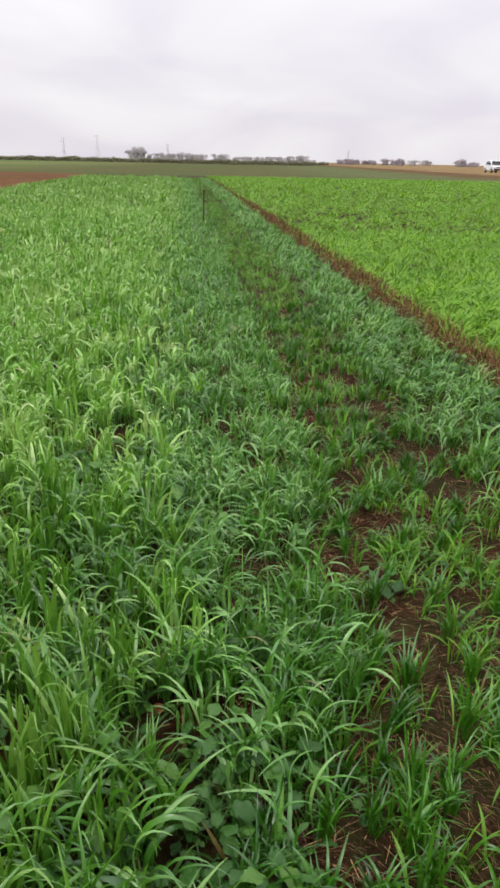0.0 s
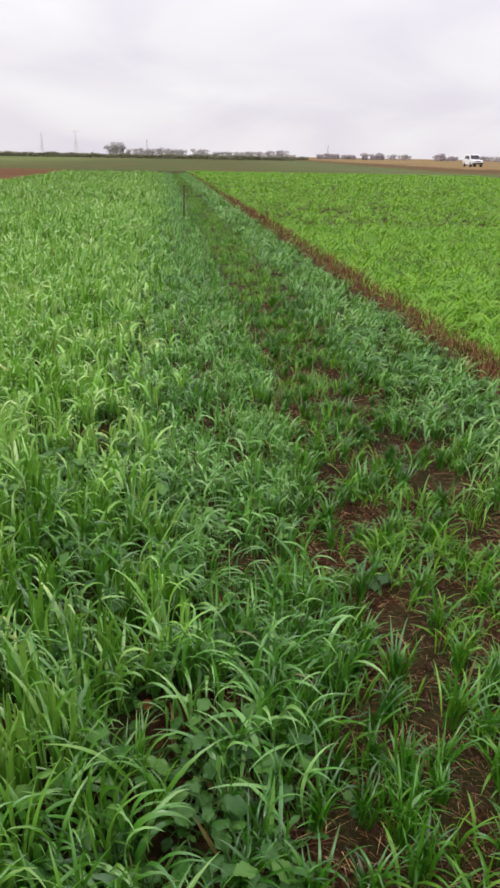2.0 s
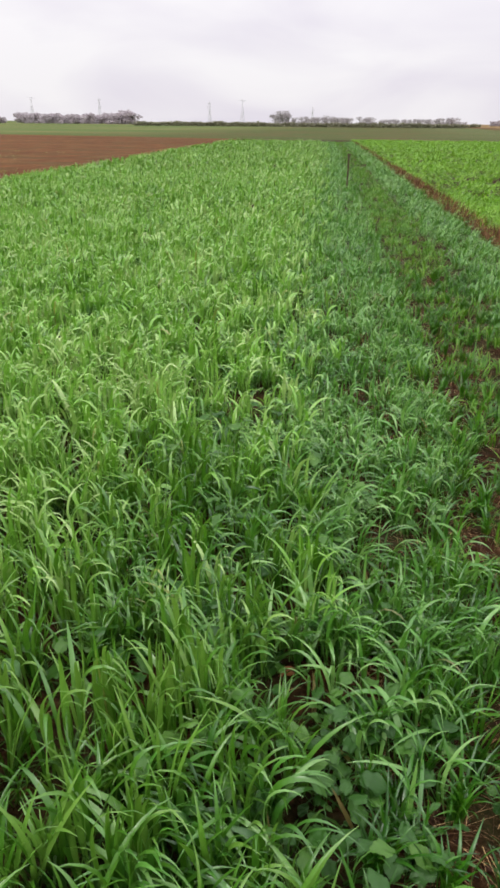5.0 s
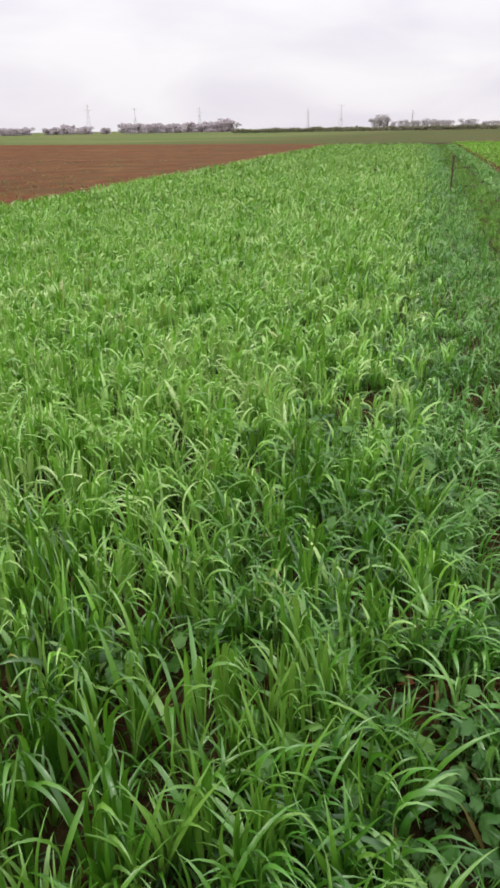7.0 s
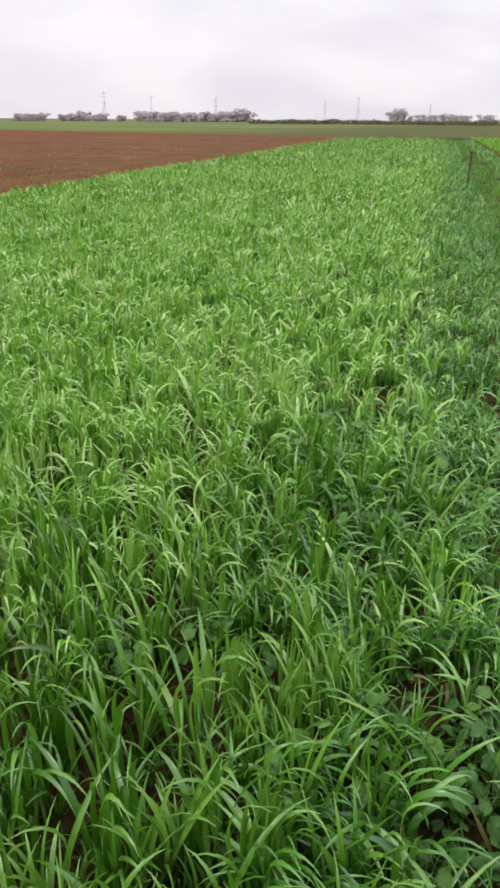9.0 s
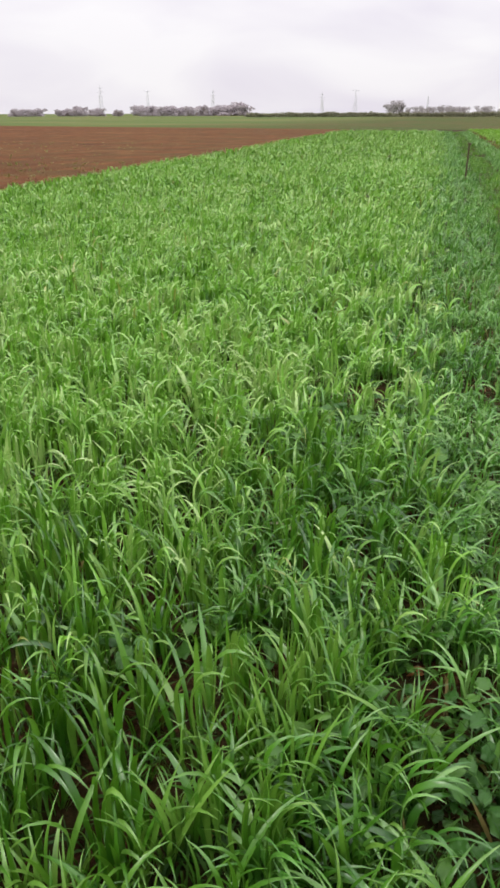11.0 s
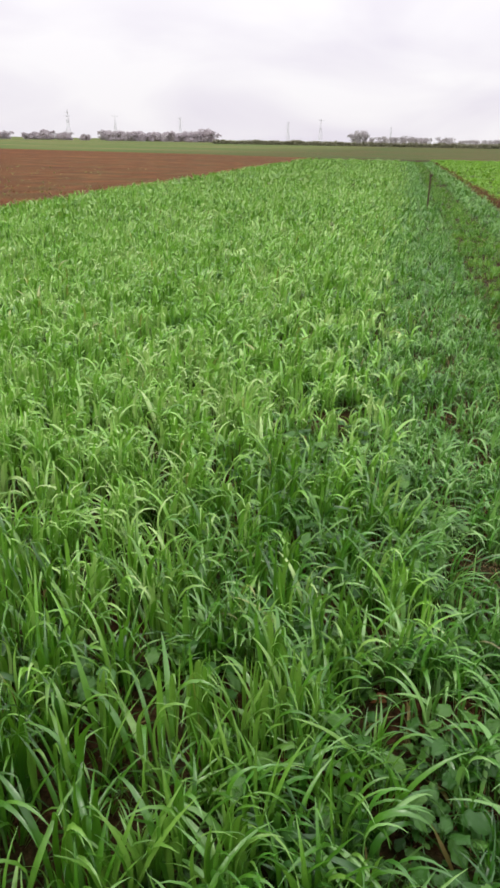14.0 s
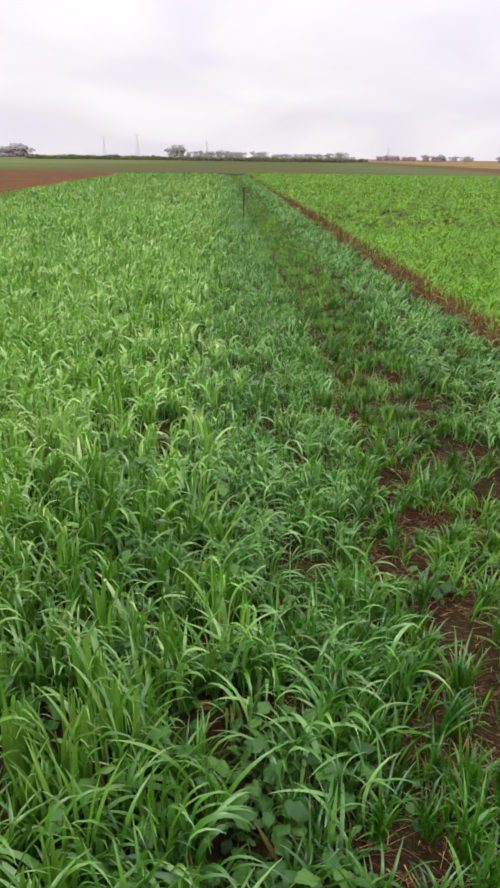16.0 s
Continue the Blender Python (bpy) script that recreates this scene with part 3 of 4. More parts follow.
# ---- litter on the bare soil ----
rng = np.random.default_rng(5)
u, v, base = sown(rng, 0.0, 1.9, 0.7, 9.0, 200)
u3, v3 = rng.uniform(0.8, 1.6, 2600), rng.uniform(6.0, 15.0, 2600)
u2, v2 = rng.uniform(0.2, 1.9, 30000), np.abs(0.4 + 8.6 * rng.random(30000) ** 1.5 - 0.5 * rng.random(30000))
x2, y2 = xy(u2, v2)
x3, y3 = xy(u3, v3)
base = np.concatenate([base, np.stack([x2, y2, ground_height(x2, y2)], -1), np.stack([x3, y3, ground_height(x3, y3)], -1)])
base[:, 2] += rng.uniform(0.002, 0.018, len(base))
n = len(base)
co, quads = blade_arrays(base, 0.016 + 0.12 * rng.random(n) ** 2.0, rng.uniform(0.0025, 0.0080, n), 2.2 * waves(base[:, 0], base[:, 1], 0.5, 91) - 0.9 + rng.normal(0, 0.55, n), rng.uniform(78, 94, n), rng.uniform(84, 98, n), 1, 0.8, rng.normal(0, 0.3, n))
tagged(mesh_object("straw_litter", co, quads, STRAW), "wet brown straw scattered on bare soil", "straw", kind="stuff")

# clods: small uneven lumps of earth
def clod_arrays(rng, centres, sizes):
    ring, rows = 6, 3
    a, b = np.meshgrid(np.linspace(0, math.tau, ring, endpoint=False), np.linspace(0.12, math.pi - 0.12, rows))
    ball = np.stack([np.sin(b) * np.cos(a), np.sin(b) * np.sin(a), 0.7 * np.cos(b)], -1).reshape(-1, 3)
    co = ball[None] * sizes[:, None, None] * rng.uniform(0.65, 1.3, (len(centres), len(ball), 1)) + centres[:, None]
    i = np.arange(rows * ring).reshape(rows, ring)
    j = np.roll(i, -1, 1)
    q = np.stack([i[:-1], i[1:], j[1:], j[:-1]], -1).reshape(-1, 4)
    q = np.concatenate([q, [[0, 1, 2, 3], [0, 3, 4, 5]]])
    return co.reshape(-1, 3), (q[None] + (np.arange(len(centres)) * len(ball))[:, None, None]).reshape(-1, 4)


u, v = rng.uniform(0.2, 1.9, 2600), 0.9 + 4.6 * rng.random(2600) ** 1.3
x, y = xy(u, v)
co, quads = clod_arrays(rng, np.stack([x, y, ground_height(x, y)], -1), 0.003 + 0.016 * rng.random(2600) ** 2)
tagged(mesh_object("soil_clods", co, quads, CLOD), "dark wet crumbs of soil in the lane", "soil", kind="stuff")
u, v = -8.7 - rng.exponential(4.0, 900), rng.uniform(6.0, 22.0, 900)
x, y = xy(u, v)
co, quads = clod_arrays(rng, np.stack([x, y, ground_height(x, y)], -1), rng.uniform(0.010, 0.028, 900))
tagged(mesh_object("tilled_clods", co, quads, plain_material("red_clod", (0.095, 0.042, 0.018), (0.14, 0.066, 0.030), 6.0, 0.95, 0.05)), "reddish clods on the tilled field", "soil", kind="stuff")
stand("field_edge_weeds", WEED_LEAF, [(-9.4, -8.3, 6.0, 45.0, 110, 3, 0, 1.2), (-14.0, -9.4, 7.0, 24.0, 34, 3, 0, 1.2), (-24.0, -12.0, 12.0, 40.0, 7, 2, 0, 1.6)],
      0.10, 0.012, 25, 60, 2.0, 71, "thin weeds and dead stalks at the tilled field's edge", "weeds",
      keep=lambda u, v, x, y: waves(x, y, 3.0, 72) + 0.5 * waves(x, y, 0.9, 73) > 0.1)


# ---- single plants close by ----
def part(name, data, parent, label="", m=None):
    ob = new(name, data)
    ob.parent = parent
    if m is not None:
        ob.matrix_basis = m
    if label:
        ob["label"] = label
    return ob


def tiller_mesh(name, length, width, start, finish, material, curl, leaves=3):
    """A tiller: a few blades that rise together, each its own length, lean and twist."""
    k = np.arange(leaves)
    more = np.array([[pick.uniform(0.7, 1.0), pick.uniform(0.75, 1.1), pick.uniform(-0.5, 0.5), pick.uniform(0.5, 1.3), pick.uniform(0.7, 1.15), pick.uniform(0.75, 1.3)] for _ in k])
    base = np.stack([0.004 * (k - 1), 0.003 * (k % 2), 0 * k], -1)
    co, quads = blade_arrays(base, length * more[:, 0], width * more[:, 1], 0.75 * (k - (leaves - 1) / 2) + more[:, 2] - 3.7 * (k == leaves - 1), start * more[:, 3] * np.where(k == leaves - 1, -1.3, 1.1), finish * more[:, 4] * np.where(k == leaves - 1, 1.1, 0.85), 7, 0.4, more[:, 2], curl * more[:, 5])
    ob = mesh_object(name, co, quads, material)
    me = ob.data
    bpy.data.objects.remove(ob)
    return me


pick = random.Random(8)
PLANT_TILLERS = [tiller_mesh("tiller", pick.uniform(0.26, 0.39), pick.uniform(0.012, 0.018), pick.uniform(9, 20), pick.choice((pick.uniform(40, 65), pick.uniform(70, 105), pick.uniform(95, 135))), PLANT_LEAF, pick.uniform(1.6, 2.8)) for _ in range(14)]
TUFT_TILLERS = [tiller_mesh("tiller", pick.uniform(0.15, 0.25), pick.uniform(0.0075, 0.0125), pick.uniform(3, 16), pick.uniform(35, 120), TUFT_LEAF, pick.uniform(1.5, 2.8)) for _ in range(14)]


def foot(x, y):
    return (x, y, float(ground_height(x, y)) - 0.004)


def grass_thing(name, part_name, meshes, count, x, y, size, lean, wind, label, group):
    """A grass plant: blades that rise from one foot."""
    root = new(name)
    root.matrix_basis = Matrix.Translation(foot(x, y)) @ Matrix.Diagonal((size, size, size, 1))
    for k in range(count):
        turn = pick.uniform(0, 360) if pick.random() > wind else pick.gauss(328, 42)
        m = pose(pick.gauss(0, 0.009), pick.gauss(0, 0.009), 0, pick.gauss(0, lean), pick.gauss(0, lean), turn)
        s = pick.uniform(0.75, 1.2)
        part(part_name, pick.choice(meshes), root, m=m @ Matrix.Diagonal((s, s, s, 1)))
    return tagged(root, label, "grass", group)


def in_gap(x, y, share=0.9):
    return any(math.hypot(x - a, y - b) < r * share for a, b, r, _ in GAPS)


placed = 0
while placed < 300:
    u, v = pick.uniform(-1.6, 0.10), 0.75 + 2.2 * pick.random() ** 1.5
    x, y = xy(u, v)
    if not in_gap(x, y):
        grass_thing("cereal_plant", "tiller", PLANT_TILLERS, pick.randint(2, 4), x, y, pick.uniform(0.7, 1.0), 5, 0.78, "green cereal plant with broad arching blades", "cereal plants in the crop")
        placed += 1
TUFTS = [(0.53, 3.70, 1.25, 26), (0.44, 3.62, 1.0, 14), (0.62, 1.52, 1.05, 30), (0.35, 1.52, 1.15, 18), (0.30, 1.66, 1.2, 16), (0.46, 1.66, 1.0, 12), (0.78, 2.40, 1.0, 14), (0.50, 2.95, 1.15, 16)]
while len(TUFTS) < 62:
    x, y = xy(pick.uniform(0.16, 1.1), pick.uniform(1.02, 2.1))
    if all(math.hypot(x - a[0], y - a[1]) > 0.075 for a in TUFTS) and pick.random() > 0.8 * in_gap(x, y, 0.6):
        TUFTS.append((x, y, pick.uniform(0.8, 1.2), pick.randint(14, 22)))
while len(TUFTS) < 255:
    v = 0.95 + 7.6 * pick.random() ** 1.4
    u = pick.uniform(0.4 + 0.03 * v, 1.65)
    x, y = xy(u, v)
    if not in_gap(x, y, 0.8) and all(math.hypot(x - a[0], y - a[1]) > 0.10 for a in TUFTS):
        TUFTS.append((x, y, pick.uniform(0.65, 1.15), pick.randint(9, 18)))
for x, y, size, count in TUFTS:
    grass_thing("grass_tuft", "tiller", TUFT_TILLERS, round(0.7 * count), x, y, 0.92 * size, 7, 0.4, "bright green grass tuft on bare soil", "grass tufts in the lane")


def leaf_mesh(length, width, stalk, lobes, cup, bend):
    """A rounded, lobed and puckered leaf on its stalk, growing along +x from the origin."""
    co, quads = [], []
    along, across = 12, 6
    co += [(0, -0.0022, 0), (0, 0.0022, 0), (stalk * 0.5, -0.002, stalk * 0.62), (stalk * 0.5, 0.002, stalk * 0.62), (stalk, -0.0018, stalk * 0.9), (stalk, 0.0018, stalk * 0.9)]
    quads += [(0, 1, 3, 2), (2, 3, 5, 4)]
    first = len(co)
    for i in range(along + 1):
        s = i / along
        half = width / 2 * max(0.05, 1 - abs(2 * s - 1.0) ** 2.6) * (0.82 + 0.26 * abs(math.sin(s * (lobes + 0.5) * math.pi + 0.5)))
        for j in range(across + 1):
            t = 2 * j / across - 1
            wave = 0.11 * width * math.sin(s * 10 + t * 5 + lobes) * abs(t) + 0.03 * width * math.sin(s * 23) * math.cos(t * 8)
            lift = cup * width * (t * t) - bend * length * s * s + wave - 0.05 * width * max(0.0, 1 - abs(t) * 4)
            co.append((stalk + s * length + 0.12 * length * abs(t) * (s - 0.5), t * half, stalk * 0.9 + lift))
    for i in range(along):
        for j in range(across):
            a = first + i * (across + 1) + j
            quads.append((a, a + 1, a + across + 2, a + across + 1))
    ob = mesh_object("broad_leaf", co, quads, BROAD_LEAF)
    me = ob.data
    bpy.data.objects.remove(ob)
    return me


BROAD = [leaf_mesh(pick.uniform(0.048, 0.078), pick.uniform(0.040, 0.060), pick.uniform(0.03, 0.08), pick.choice((2, 3, 4)), pick.uniform(-0.16, 0.16), pick.uniform(0.1, 0.6)) for _ in range(10)]
SMALL = [leaf_mesh(pick.uniform(0.022, 0.036), pick.uniform(0.018, 0.028), pick.uniform(0.03, 0.07), 2, pick.uniform(-0.1, 0.12), pick.uniform(0.1, 0.4)) for _ in range(8)]


def broad_plant(x, y, size, count, meshes, label, raised=0.0):
    root = new("broadleaf_plant")
    a, b, c = foot(x, y)
    root.matrix_basis = Matrix.Translation((a, b, c)) @ Matrix.Diagonal((size, size, size, 1))
    for k in range(count):
        m = pose(0, 0, pick.uniform(0, raised) / size, pick.gauss(0, 12), pick.gauss(-4, 16), k * 137.5 + pick.gauss(0, 18))
        part("leaf", pick.choice(meshes), root, m=m)
    if raised:
        co, quads = blade_arrays(np.zeros((1, 3)), np.array([raised / size]), np.array([0.005]), np.zeros(1), np.array([2.0]), np.array([9.0]), 3, 0.6, np.zeros(1))
        stalk = mesh_object("stem", co, quads, BROAD_LEAF)
        stalk.parent = root
    return tagged(root, label, "plant", "broadleaf plants among the grass")


BIG_AT = [(-0.185, 1.50, 1.25, 6, 0.12), (-0.32, 2.23, 1.25, 6, 0.12), (0.61, 2.50, 1.15, 7, 0.03), (0.02, 1.36, 1.2, 7, 0.1), (0.12, 1.22, 1.2, 7, 0.1),
          (-0.06, 1.18, 1.1, 6, 0.1), (0.22, 1.45, 1.1, 6, 0.06), (0.10, 1.62, 1.1, 7, 0.08), (0.30, 2.05, 1.1, 6, 0.06), (0.42, 2.30, 1.0, 6, 0.04), (-0.10, 2.35, 1.1, 6, 0.1),
          (0.05, 1.10, 1.2, 7, 0.13), (0.16, 1.16, 1.1, 7, 0.10), (-0.12, 1.30, 1.1, 6, 0.14), (0.14, 1.50, 1.1, 7, 0.13), (0.02, 1.58, 1.1, 6, 0.13)]
while len(BIG_AT) < 50:
    v = 0.9 + 3.2 * pick.random() ** 1.3
    u = pick.gauss(0.22, 0.22)
    x, y = xy(u, v)
    if not in_gap(x, y, 0.7) and u < 1.2 and (u < 0.3 or v > 1.7):
        BIG_AT.append((x, y, pick.uniform(0.7, 1.1), pick.randint(4, 7), pick.uniform(0.03, 0.12)))
for x, y, size, count, raised in BIG_AT:
    broad_plant(x, y, 0.75 * size, count, BROAD, "broadleaf seedling with rounded wavy green leaves", raised)
for _ in range(34):
    v = 1.15 + 2.6 * pick.random() ** 1.2
    x, y = xy(pick.gauss(-0.15, 0.35), v)
    if not in_gap(x, y, 0.7):
        broad_plant(x, y, pick.uniform(0.8, 1.1), pick.randint(5, 8), BROAD, "taller broadleaf plant with grey-green wavy leaves among cereal", pick.uniform(0.08, 0.15))
for _ in range(75):
    v = 1.2 + 3.4 * pick.random() ** 1.2
    x, y = xy(pick.uniform(-0.1, 1.3 if v > 1.9 else 0.5), v)
    broad_plant(x, y, pick.uniform(0.7, 1.05), pick.randint(6, 11), SMALL, "low weed with many small round leaves", pick.uniform(0.0, 0.05))
for _ in range(26):
    v = pick.uniform(3.4, 6.5)
    x, y = xy(pick.uniform(1.5, 2.3), v)
    broad_plant(x, y, pick.uniform(0.9, 1.2), pick.randint(5, 8), BROAD, "broadleaf plant with dull green leaves in the cereal strip", pick.uniform(0.04, 0.1))

dead = mesh_object("dead_leaf", *blade_arrays(np.zeros((1, 3)), np.array([0.075]), np.array([0.042]), np.array([0.4]), np.array([70.0]), np.array([115.0]), 6, 0.4, np.array([0.5])), plain_material("dead_leaf", (0.24, 0.085, 0.018), (0.12, 0.04, 0.012), 40.0, 0.7))
dead.matrix_basis = pose(-0.21, 1.80, float(ground_height(-0.21, 1.80)) + 0.001) @ Matrix.Diagonal((0.95, 0.95, 0.95, 1))
tagged(dead, "curled orange-brown dead leaf lying on soil", "leaf")


# ---- marker post ----
def bm_mesh(name, bm, material, smooth_shade=False):
    me = bpy.data.meshes.new(name)
    bm.to_mesh(me)
    bm.free()
    for p in me.polygons:
        p.use_smooth = smooth_shade
    me.materials.append(material)
    return me


def box(bm, size, at, rot=None, bevel=0.0):
    made = bmesh.ops.create_cube(bm, size=1.0, matrix=Matrix.Translation(at) @ (rot or Matrix()) @ Matrix.Diagonal((*size, 1)))
    if bevel:
        edges = {e for v in made["verts"] for e in v.link_edges}
        bmesh.ops.bevel(bm, geom=list(edges), offset=bevel, segments=2, affect="EDGES")


def rod(bm, a, b, r0, r1, sides=8):
    a, b = Vector(a), Vector(b)
    d = b - a
    m = Matrix.Translation((a + b) / 2) @ d.to_track_quat("Z", "Y").to_matrix().to_4x4()
    bmesh.ops.create_cone(bm, cap_ends=True, segments=sides, radius1=r0, radius2=r1, depth=d.length, matrix=m)


post = new("marker_post")
post.matrix_basis = pose(-1.16, 19.7, float(ground_height(-1.16, 19.7)), 1.0, 0.5, 20)
bm = bmesh.new()
box(bm, (0.036, 0.036, 0.84), (0, 0, 0.40), bevel=0.006)
part("stake", bm_mesh("stake", bm, POST_WOOD), post)
bm = bmesh.new()
box(bm, (0.085, 0.055, 0.035), (0, 0, 0.828), bevel=0.006)
part("cap", bm_mesh("cap", bm, POST_WOOD), post)
tagged(post, "dark weathered wooden marker post standing in the grass", "post")


# ---- white car on the stubble ----
def car(x, y, heading):
    z = float(ground_height(x, y))
    root = new("pickup_car")
    root.matrix_basis = pose(x, y, z, 0, 0, heading)

    def hull(name, outline, half, narrow, material, bevel):
        """A side outline (x, z) given width; narrow: how much the top draws in."""
        lo, hi = min(p[1] for p in outline), max(p[1] for p in outline)
        bm = bmesh.new()
        sides = []
        for s in (-1, 1):
            sides.append([bm.verts.new((px, s * (half - narrow * (pz - lo) / (hi - lo)), pz)) for px, pz in outline])
        n = len(outline)
        bm.faces.new(sides[0][::-1])
        bm.faces.new(sides[1])
        for i in range(n):
            bm.faces.new((sides[0][i], sides[0][(i + 1) % n], sides[1][(i + 1) % n], sides[1][i]))
        bmesh.ops.recalc_face_normals(bm, faces=bm.faces[:])
        bmesh.ops.bevel(bm, geom=bm.edges[:], offset=bevel, segments=2, affect="EDGES")
        return part(name, bm_mesh(name, bm, material), root)

    hull("body", [(-2.35, 0.45), (-2.4, 0.95), (-2.3, 1.08), (1.05, 1.08), (2.15, 1.0), (2.38, 0.82), (2.38, 0.42), (1.9, 0.34), (-1.9, 0.36)], 0.92, 0.05, PAINT, 0.05)
    hull("cabin", [(-2.1, 1.07), (-1.85, 1.72), (-1.6, 1.80), (0.1, 1.80), (0.35, 1.74), (1.12, 1.07)], 0.86, 0.16, PAINT, 0.05)
    for name, outline, y0 in (("windscreen", None, 0), ("side_window", [(-1.75, 1.18), (-1.62, 1.62), (-0.75, 1.66), (-0.75, 1.18)], 0), ("side_window", [(-0.65, 1.18), (-0.65, 1.66), (0.2, 1.64), (0.78, 1.18)], 0)):
        if outline is None:
            bm = bmesh.new()
            a = [bm.verts.new(p) for p in ((1.10, -0.74, 1.14), (1.10, 0.74, 1.14), (0.43, 0.63, 1.71), (0.43, -0.63, 1.71))]
            bm.faces.new(a)
            bmesh.ops.solidify(bm, geom=bm.faces[:], thickness=0.02)
            part(name, bm_mesh(name, bm, CAR_GLASS), root, m=Matrix.Translation((0.015, 0, 0.01)))
            continue
        for s in (-1, 1):
            bm = bmesh.new()
            f = bm.faces.new([bm.verts.new((px, s * (0.868 - 0.16 * (pz - 1.07) / 0.73), pz)) for px, pz in outline])
            bmesh.ops.solidify(bm, geom=[f], thickness=0.012)
            part(name, bm_mesh(name, bm, CAR_GLASS), root)
    for s in (-1, 1):
        bm = bmesh.new()
        box(bm, (0.10, 0.34, 0.16), (2.36, s * 0.66, 0.82), bevel=0.03)
        part("headlight", bm_mesh("headlight", bm, LAMP), root)
        bm = bmesh.new()
        box(bm, (0.10, 0.20, 0.14), (0.72, s * 0.98, 1.16), bevel=0.03)
        part("wing_mirror", bm_mesh("wing_mirror", bm, TRIM), root)
    bm = bmesh.new()
    box(bm, (0.12, 1.7, 0.24), (2.40, 0, 0.50), bevel=0.04)
    part("bumper", bm_mesh("bumper", bm, TRIM), root)
    bm = bmesh.new()
    box(bm, (0.06, 0.86, 0.16), (2.385, 0, 0.80), bevel=0.02)
    part("grille", bm_mesh("grille", bm, TRIM), root)
    for px in (-1.45, 1.5):
        for s in (-1, 1):
            bm = bmesh.new()
            rod(bm, (px, s * 0.72, 0.36), (px, s * 0.95, 0.36), 0.36, 0.36, 24)
            tyre = part("tyre", bm_mesh("tyre", bm, TYRE), root)
            bm = bmesh.new()
            rod(bm, (px, s * 0.90, 0.36), (px, s * 0.965, 0.36), 0.22, 0.20, 16)
            part("rim", bm_mesh("rim", bm, RIM), tyre)
    return tagged(root, "white pickup car parked on pale stubble", "car")


car(38.3, 126.6, -88)


# ---- far trees, hedge and pylons ----
def crown_mesh(seed, count, material, airy):
    """Many small twig clumps in an uneven crown, in a tree one metre high."""
    g = np.random.default_rng(seed)
    lobes = g.uniform((-0.32, -0.32, 0.03 if airy else 0.02), (0.32, 0.32, 0.80), (11 if airy else 14, 3))
    which = g.integers(0, len(lobes), count)
    d = g.normal(0, 1, (count, 3))
    d /= np.linalg.norm(d, axis=1)[:, None]
    c = lobes[which] + d * (g.random((count, 1)) ** 0.5) * g.uniform(0.14, 0.26, (len(lobes), 1))[which]
    c[:, 2] = np.clip(c[:, 2], 0.0, 1.0)
    size = g.uniform(0.022, 0.055, (count, 1)) * (1.15 if airy else 1.45)
    round_ = g.uniform(0, math.tau, count)
    a = np.stack([np.cos(round_), np.sin(round_), g.normal(0, 0.25, count)], -1)
    b = np.stack([0 * round_, 0 * round_, np.ones(count)], -1) + g.normal(0, 0.25, (count, 3))
    thin = 0.42 if airy else 0.9
    co = np.stack([c - a * size - b * size * thin, c + a * size - b * size * thin * 0.6, c + a * size * 0.9 + b * size * thin, c - a * size * 0.8 + b * size * thin * 0.7], 1).reshape(-1, 3)
    ob = mesh_object("crown", co, np.arange(count * 4).reshape(-1, 4), material)
    me = ob.data
    bpy.data.objects.remove(ob)
    return me


def wood_meshes(seed):
    g = random.Random(seed)
    bm = bmesh.new()
    rod(bm, (0, 0, -0.02), (g.uniform(-0.02, 0.02), g.uniform(-0.02, 0.02), 0.5), 0.035, 0.018, 8)
    trunk = bm_mesh("trunk", bm, BARK, True)
    limbs = []
    for k in range(5):
        a = k * 1.26 + g.uniform(-0.3, 0.3)
        z = g.uniform(0.22, 0.46)
        bm = bmesh.new()
        knee = (0.13 * math.cos(a), 0.13 * math.sin(a), z + 0.16)
        rod(bm, (0, 0, z), knee, 0.017, 0.011, 6)
        rod(bm, knee, (0.24 * math.cos(a + 0.3), 0.24 * math.sin(a + 0.3), z + 0.36), 0.011, 0.004, 6)
        limbs.append(bm_mesh("limb", bm, BARK, True))
    return trunk, limbs


# Both crown materials have the far haze in their base colour.
TREES = [(*wood_meshes(k), crown_mesh(40 + k, 600 if k < 3 else 560, HAZED_CROWN if k < 3 else HAZED_TWIG, k >= 3)) for k in range(6)]


def far_place(azimuth, distance):
    a = radians(azimuth)
    return distance * math.sin(a), distance * math.cos(a)


def tree(kind, azimuth, distance, height, wide, label, category="tree"):
    trunk, limbs, crown = TREES[kind]
    root = new("tree" if category == "tree" else "bush")
    x, y = far_place(azimuth, distance)
    root.matrix_basis = pose(x, y, float(ground_height(x, y)), 0, 0, pick.uniform(0, 360)) @ Matrix.Diagonal((wide * height, wide * height, height, 1))
    part("trunk", trunk, root)
    for limb in limbs:
        part("limb", limb, root)
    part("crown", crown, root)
    tagged(root, label, category, "far trees on the skyline")


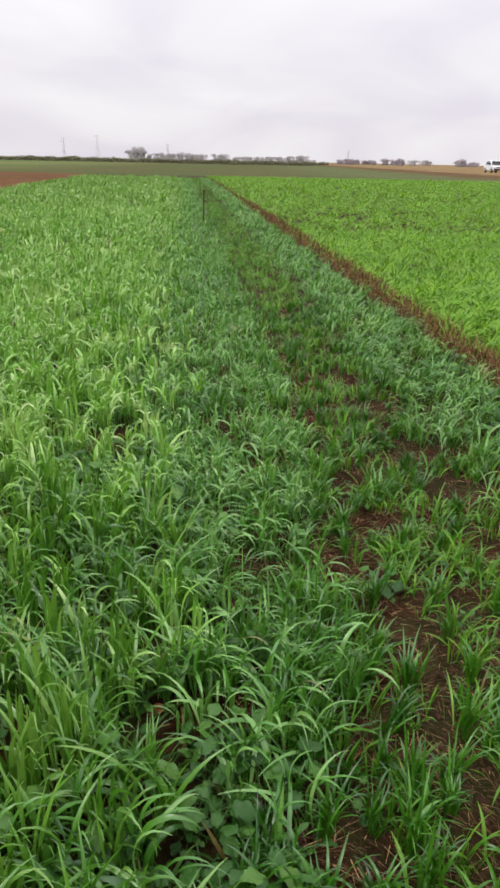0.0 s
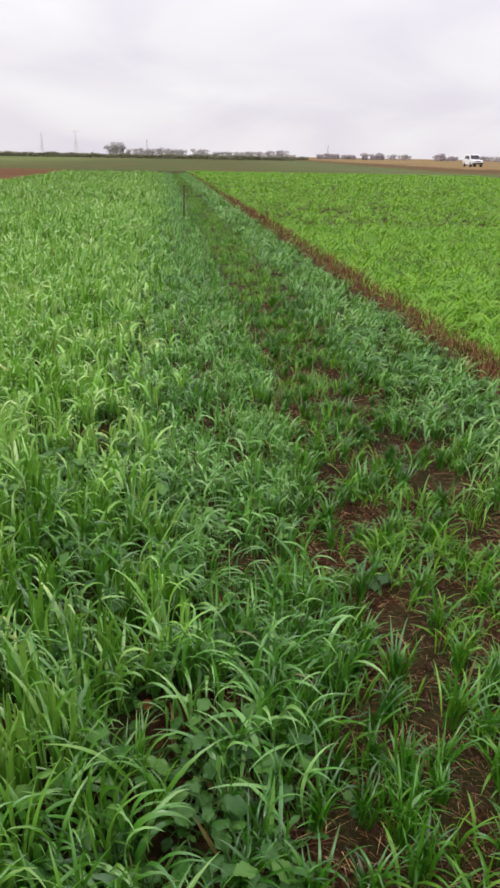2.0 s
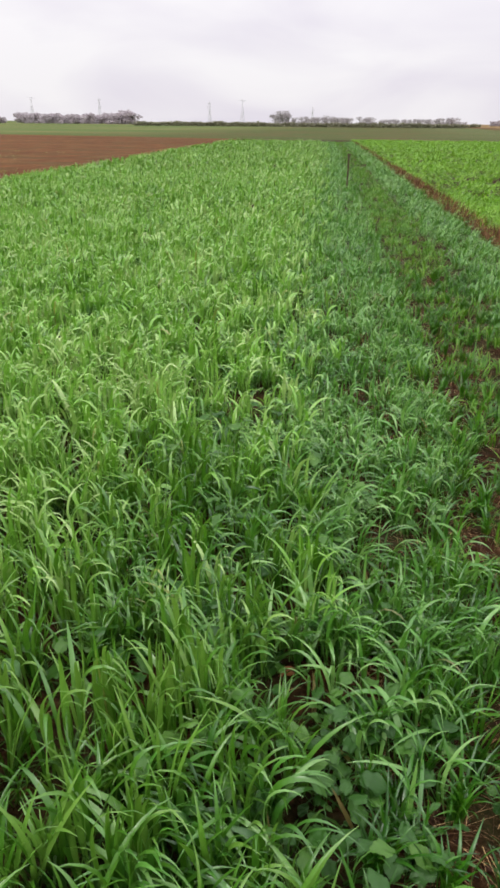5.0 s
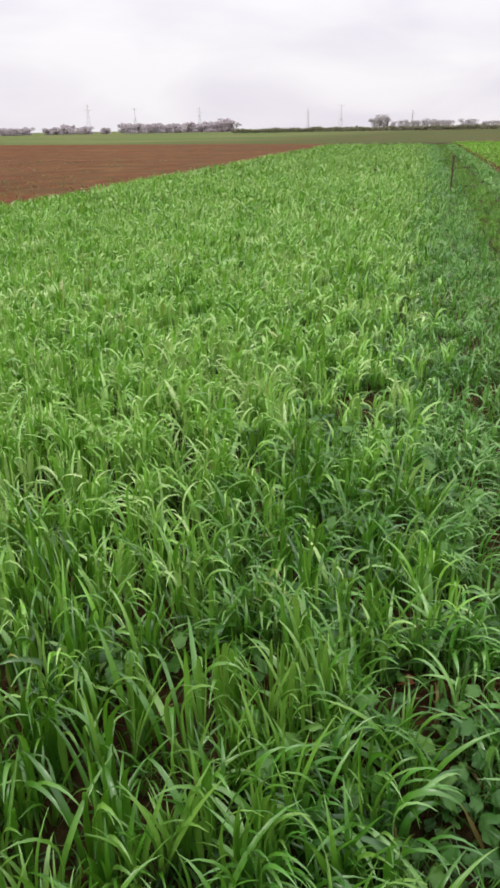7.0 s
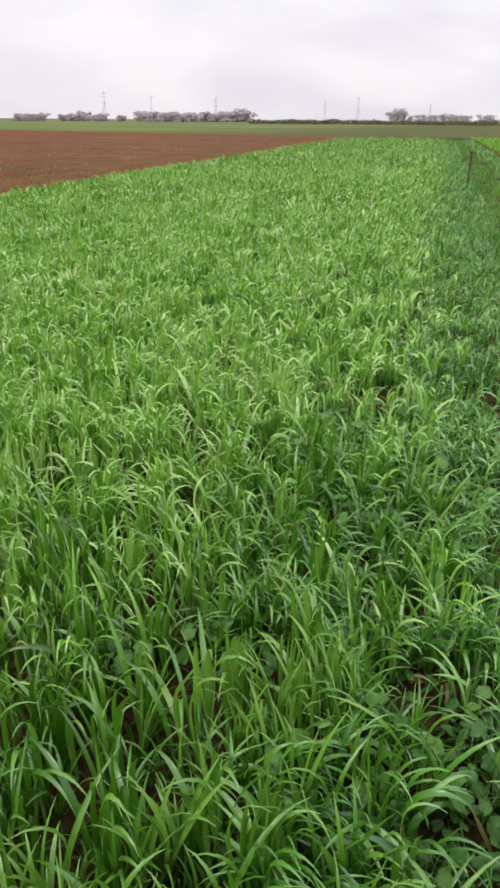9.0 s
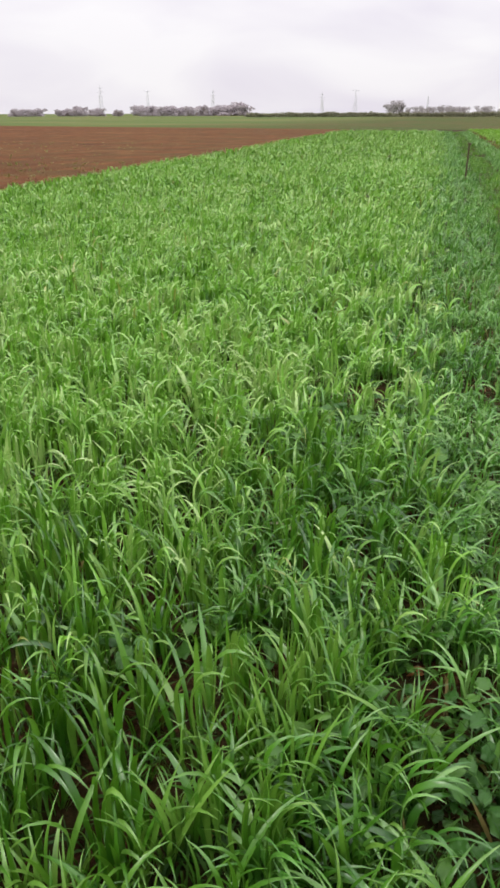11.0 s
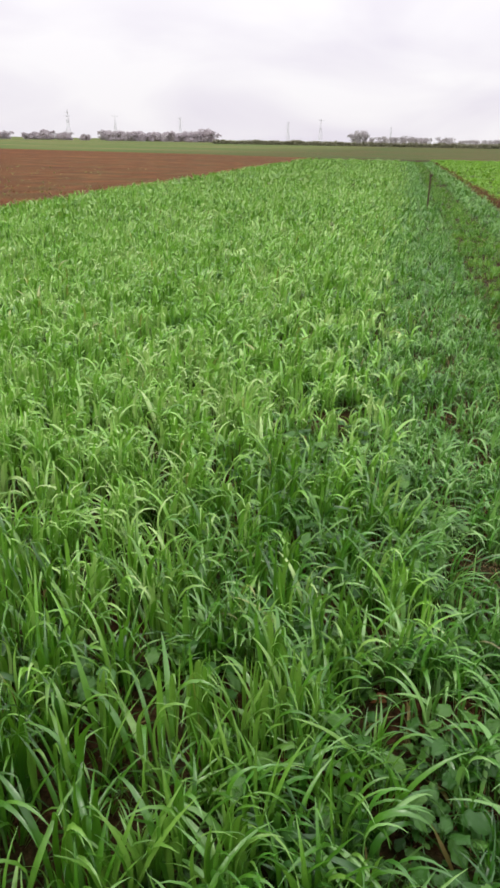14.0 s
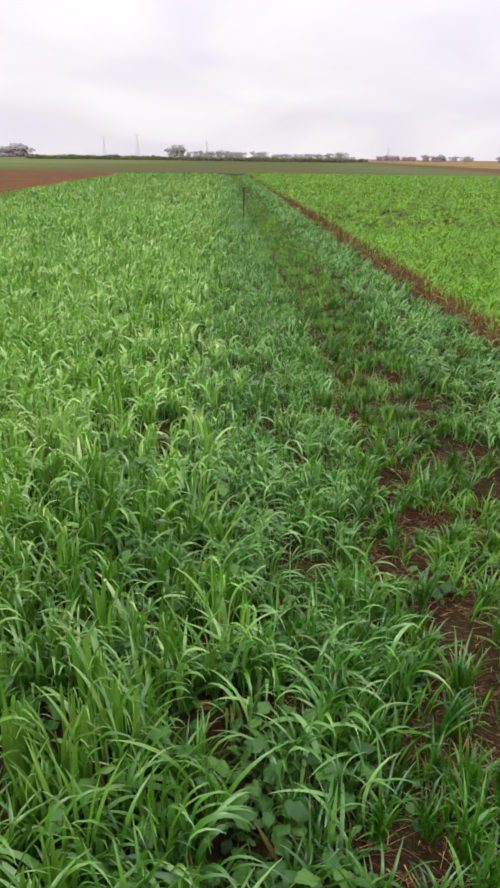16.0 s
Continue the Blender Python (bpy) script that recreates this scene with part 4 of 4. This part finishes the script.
# runs of trees: azimuths from, to, height, dense or airy
RUNS = [(-34.5, -32.5, 5.8, 0), (-31.5, -30.2, 5.0, 0), (-30.2, -29.8, 6.8, 0), (-29.4, -28.4, 5.6, 0), (-27.7, -27.3, 4.4, 0), (-26.2, -24.9, 7.4, 0), (-24.9, -22.4, 6.5, 0),
        (-21.9, -19.4, 7.0, 0), (-19.5, -18.5, 9.6, 0), (-8.8, -7.5, 8.8, 1), (-7.5, -6.2, 5.8, 1), (-6.2, -5.2, 6.0, 1), (-5.0, -3.5, 5.8, 1), (-2.9, -1.7, 6.6, 1),
        (-1.4, 0.7, 4.6, 1), (0.7, 3.7, 5.2, 1), (3.7, 4.4, 3.2, 1), (6.1, 7.6, 4.0, 0), (7.8, 8.8, 3.8, 0), (9.1, 10.8, 4.9, 0), (11.1, 11.6, 4.4, 1), (11.9, 12.5, 4.0, 1), (14.2, 14.9, 5.4, 0), (14.8, 15.8, 3.6, 0), (16.5, 18.5, 3.6, 1), (18.5, 22.0, 4.2, 0)]
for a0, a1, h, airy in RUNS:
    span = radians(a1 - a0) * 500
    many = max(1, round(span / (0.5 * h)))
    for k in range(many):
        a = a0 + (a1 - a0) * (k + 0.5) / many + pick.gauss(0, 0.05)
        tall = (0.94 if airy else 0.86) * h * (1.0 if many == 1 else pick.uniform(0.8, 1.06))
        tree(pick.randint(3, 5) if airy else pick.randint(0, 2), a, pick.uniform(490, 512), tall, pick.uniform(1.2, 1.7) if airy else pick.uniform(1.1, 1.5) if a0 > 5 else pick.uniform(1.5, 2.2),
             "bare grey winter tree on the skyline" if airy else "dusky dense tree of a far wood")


def hedge(a0, a1, distance, height, label):
    g = np.random.default_rng(int(distance))
    x0, y0 = far_place(a0, distance)
    x1, y1 = far_place(a1, distance * 1.02)
    length = math.hypot(x1 - x0, y1 - y0)
    n = int(length * 70)
    t = g.random(n)
    c = np.stack([x0 + (x1 - x0) * t + g.normal(0, 0.25, n), y0 + (y1 - y0) * t + g.normal(0, 0.35, n), 0 * t], -1)
    c[:, 2] = g.random(n) * height * (1 + 0.3 * waves(c[:, 0], c[:, 1], 14.0, 3) + 0.16 * waves(c[:, 0], c[:, 1], 3.0, 4))
    a, b = g.normal(0, 0.2, (n, 3)), g.normal(0, 0.2, (n, 3))
    co = np.stack([c - a, c + b, c + a, c - b], 1).reshape(-1, 3)
    tagged(mesh_object("hedge", co, np.arange(n * 4).reshape(-1, 4), HAZED_HEDGE_LEAF), label, "hedge", kind="stuff")


hedge(-18.6, 5.4, 320, 1.45, "long dark clipped field hedge on the skyline")


def pylon(azimuth, distance, height, arms):
    root = new("power_pylon")
    x, y = far_place(azimuth, distance)
    root.matrix_basis = pose(x, y, 0, 0, 0, 25 - azimuth)
    half = height * 0.085
    for sx in (-1, 1):
        for sy in (-1, 1):
            bm = bmesh.new()
            rod(bm, (sx * half, sy * half, 0), (sx * half * 0.3, sy * half * 0.3, height * 0.62), 0.17, 0.13, 6)
            rod(bm, (sx * half * 0.3, sy * half * 0.3, height * 0.62), (0, 0, height), 0.13, 0.09, 6)
            part("leg", bm_mesh("leg", bm, HAZED_STEEL), root)
    for k in range(7):
        z0, z1 = height * 0.085 * k, height * 0.085 * (k + 1)
        r0, r1 = half * (1 - 0.7 * z0 / (height * 0.62)), half * (1 - 0.7 * z1 / (height * 0.62))
        bm = bmesh.new()
        for ax, ay, bx, by in ((-1, -1, 1, -1), (1, -1, 1, 1), (1, 1, -1, 1), (-1, 1, -1, -1)):
            rod(bm, (ax * r0, ay * r0, z0), (bx * r1, by * r1, z1), 0.07, 0.07, 4)
            rod(bm, (bx * r0, by * r0, z0), (ax * r1, ay * r1, z1), 0.07, 0.07, 4)
        part("lattice", bm_mesh("lattice", bm, HAZED_STEEL), root)
    for share, reach in arms:
        bm = bmesh.new()
        z = height * share
        for s in (-1, 1):
            rod(bm, (0, 0, z + height * 0.02), (s * height * reach, 0, z), 0.16, 0.10, 5)
            rod(bm, (0, 0, z - height * 0.03), (s * height * reach, 0, z), 0.16, 0.10, 5)
        part("crossarm", bm_mesh("crossarm", bm, HAZED_STEEL), root)
    tagged(root, "grey steel lattice power pylon far across fields", "pylon", "far power pylons")


TALL = [(0.62, 0.11), (0.76, 0.14), (0.90, 0.10)]
for az_, h_, arms_ in ((-28.6, 39, TALL), (-25.4, 33, [(0.93, 0.17)]), (-20.9, 33, TALL), (-13.3, 29, TALL), (-11.0, 33, [(0.93, 0.18)]), (-6.1, 24, TALL), (6.75, 19, TALL)):
    pylon(az_, 1200, h_, arms_)
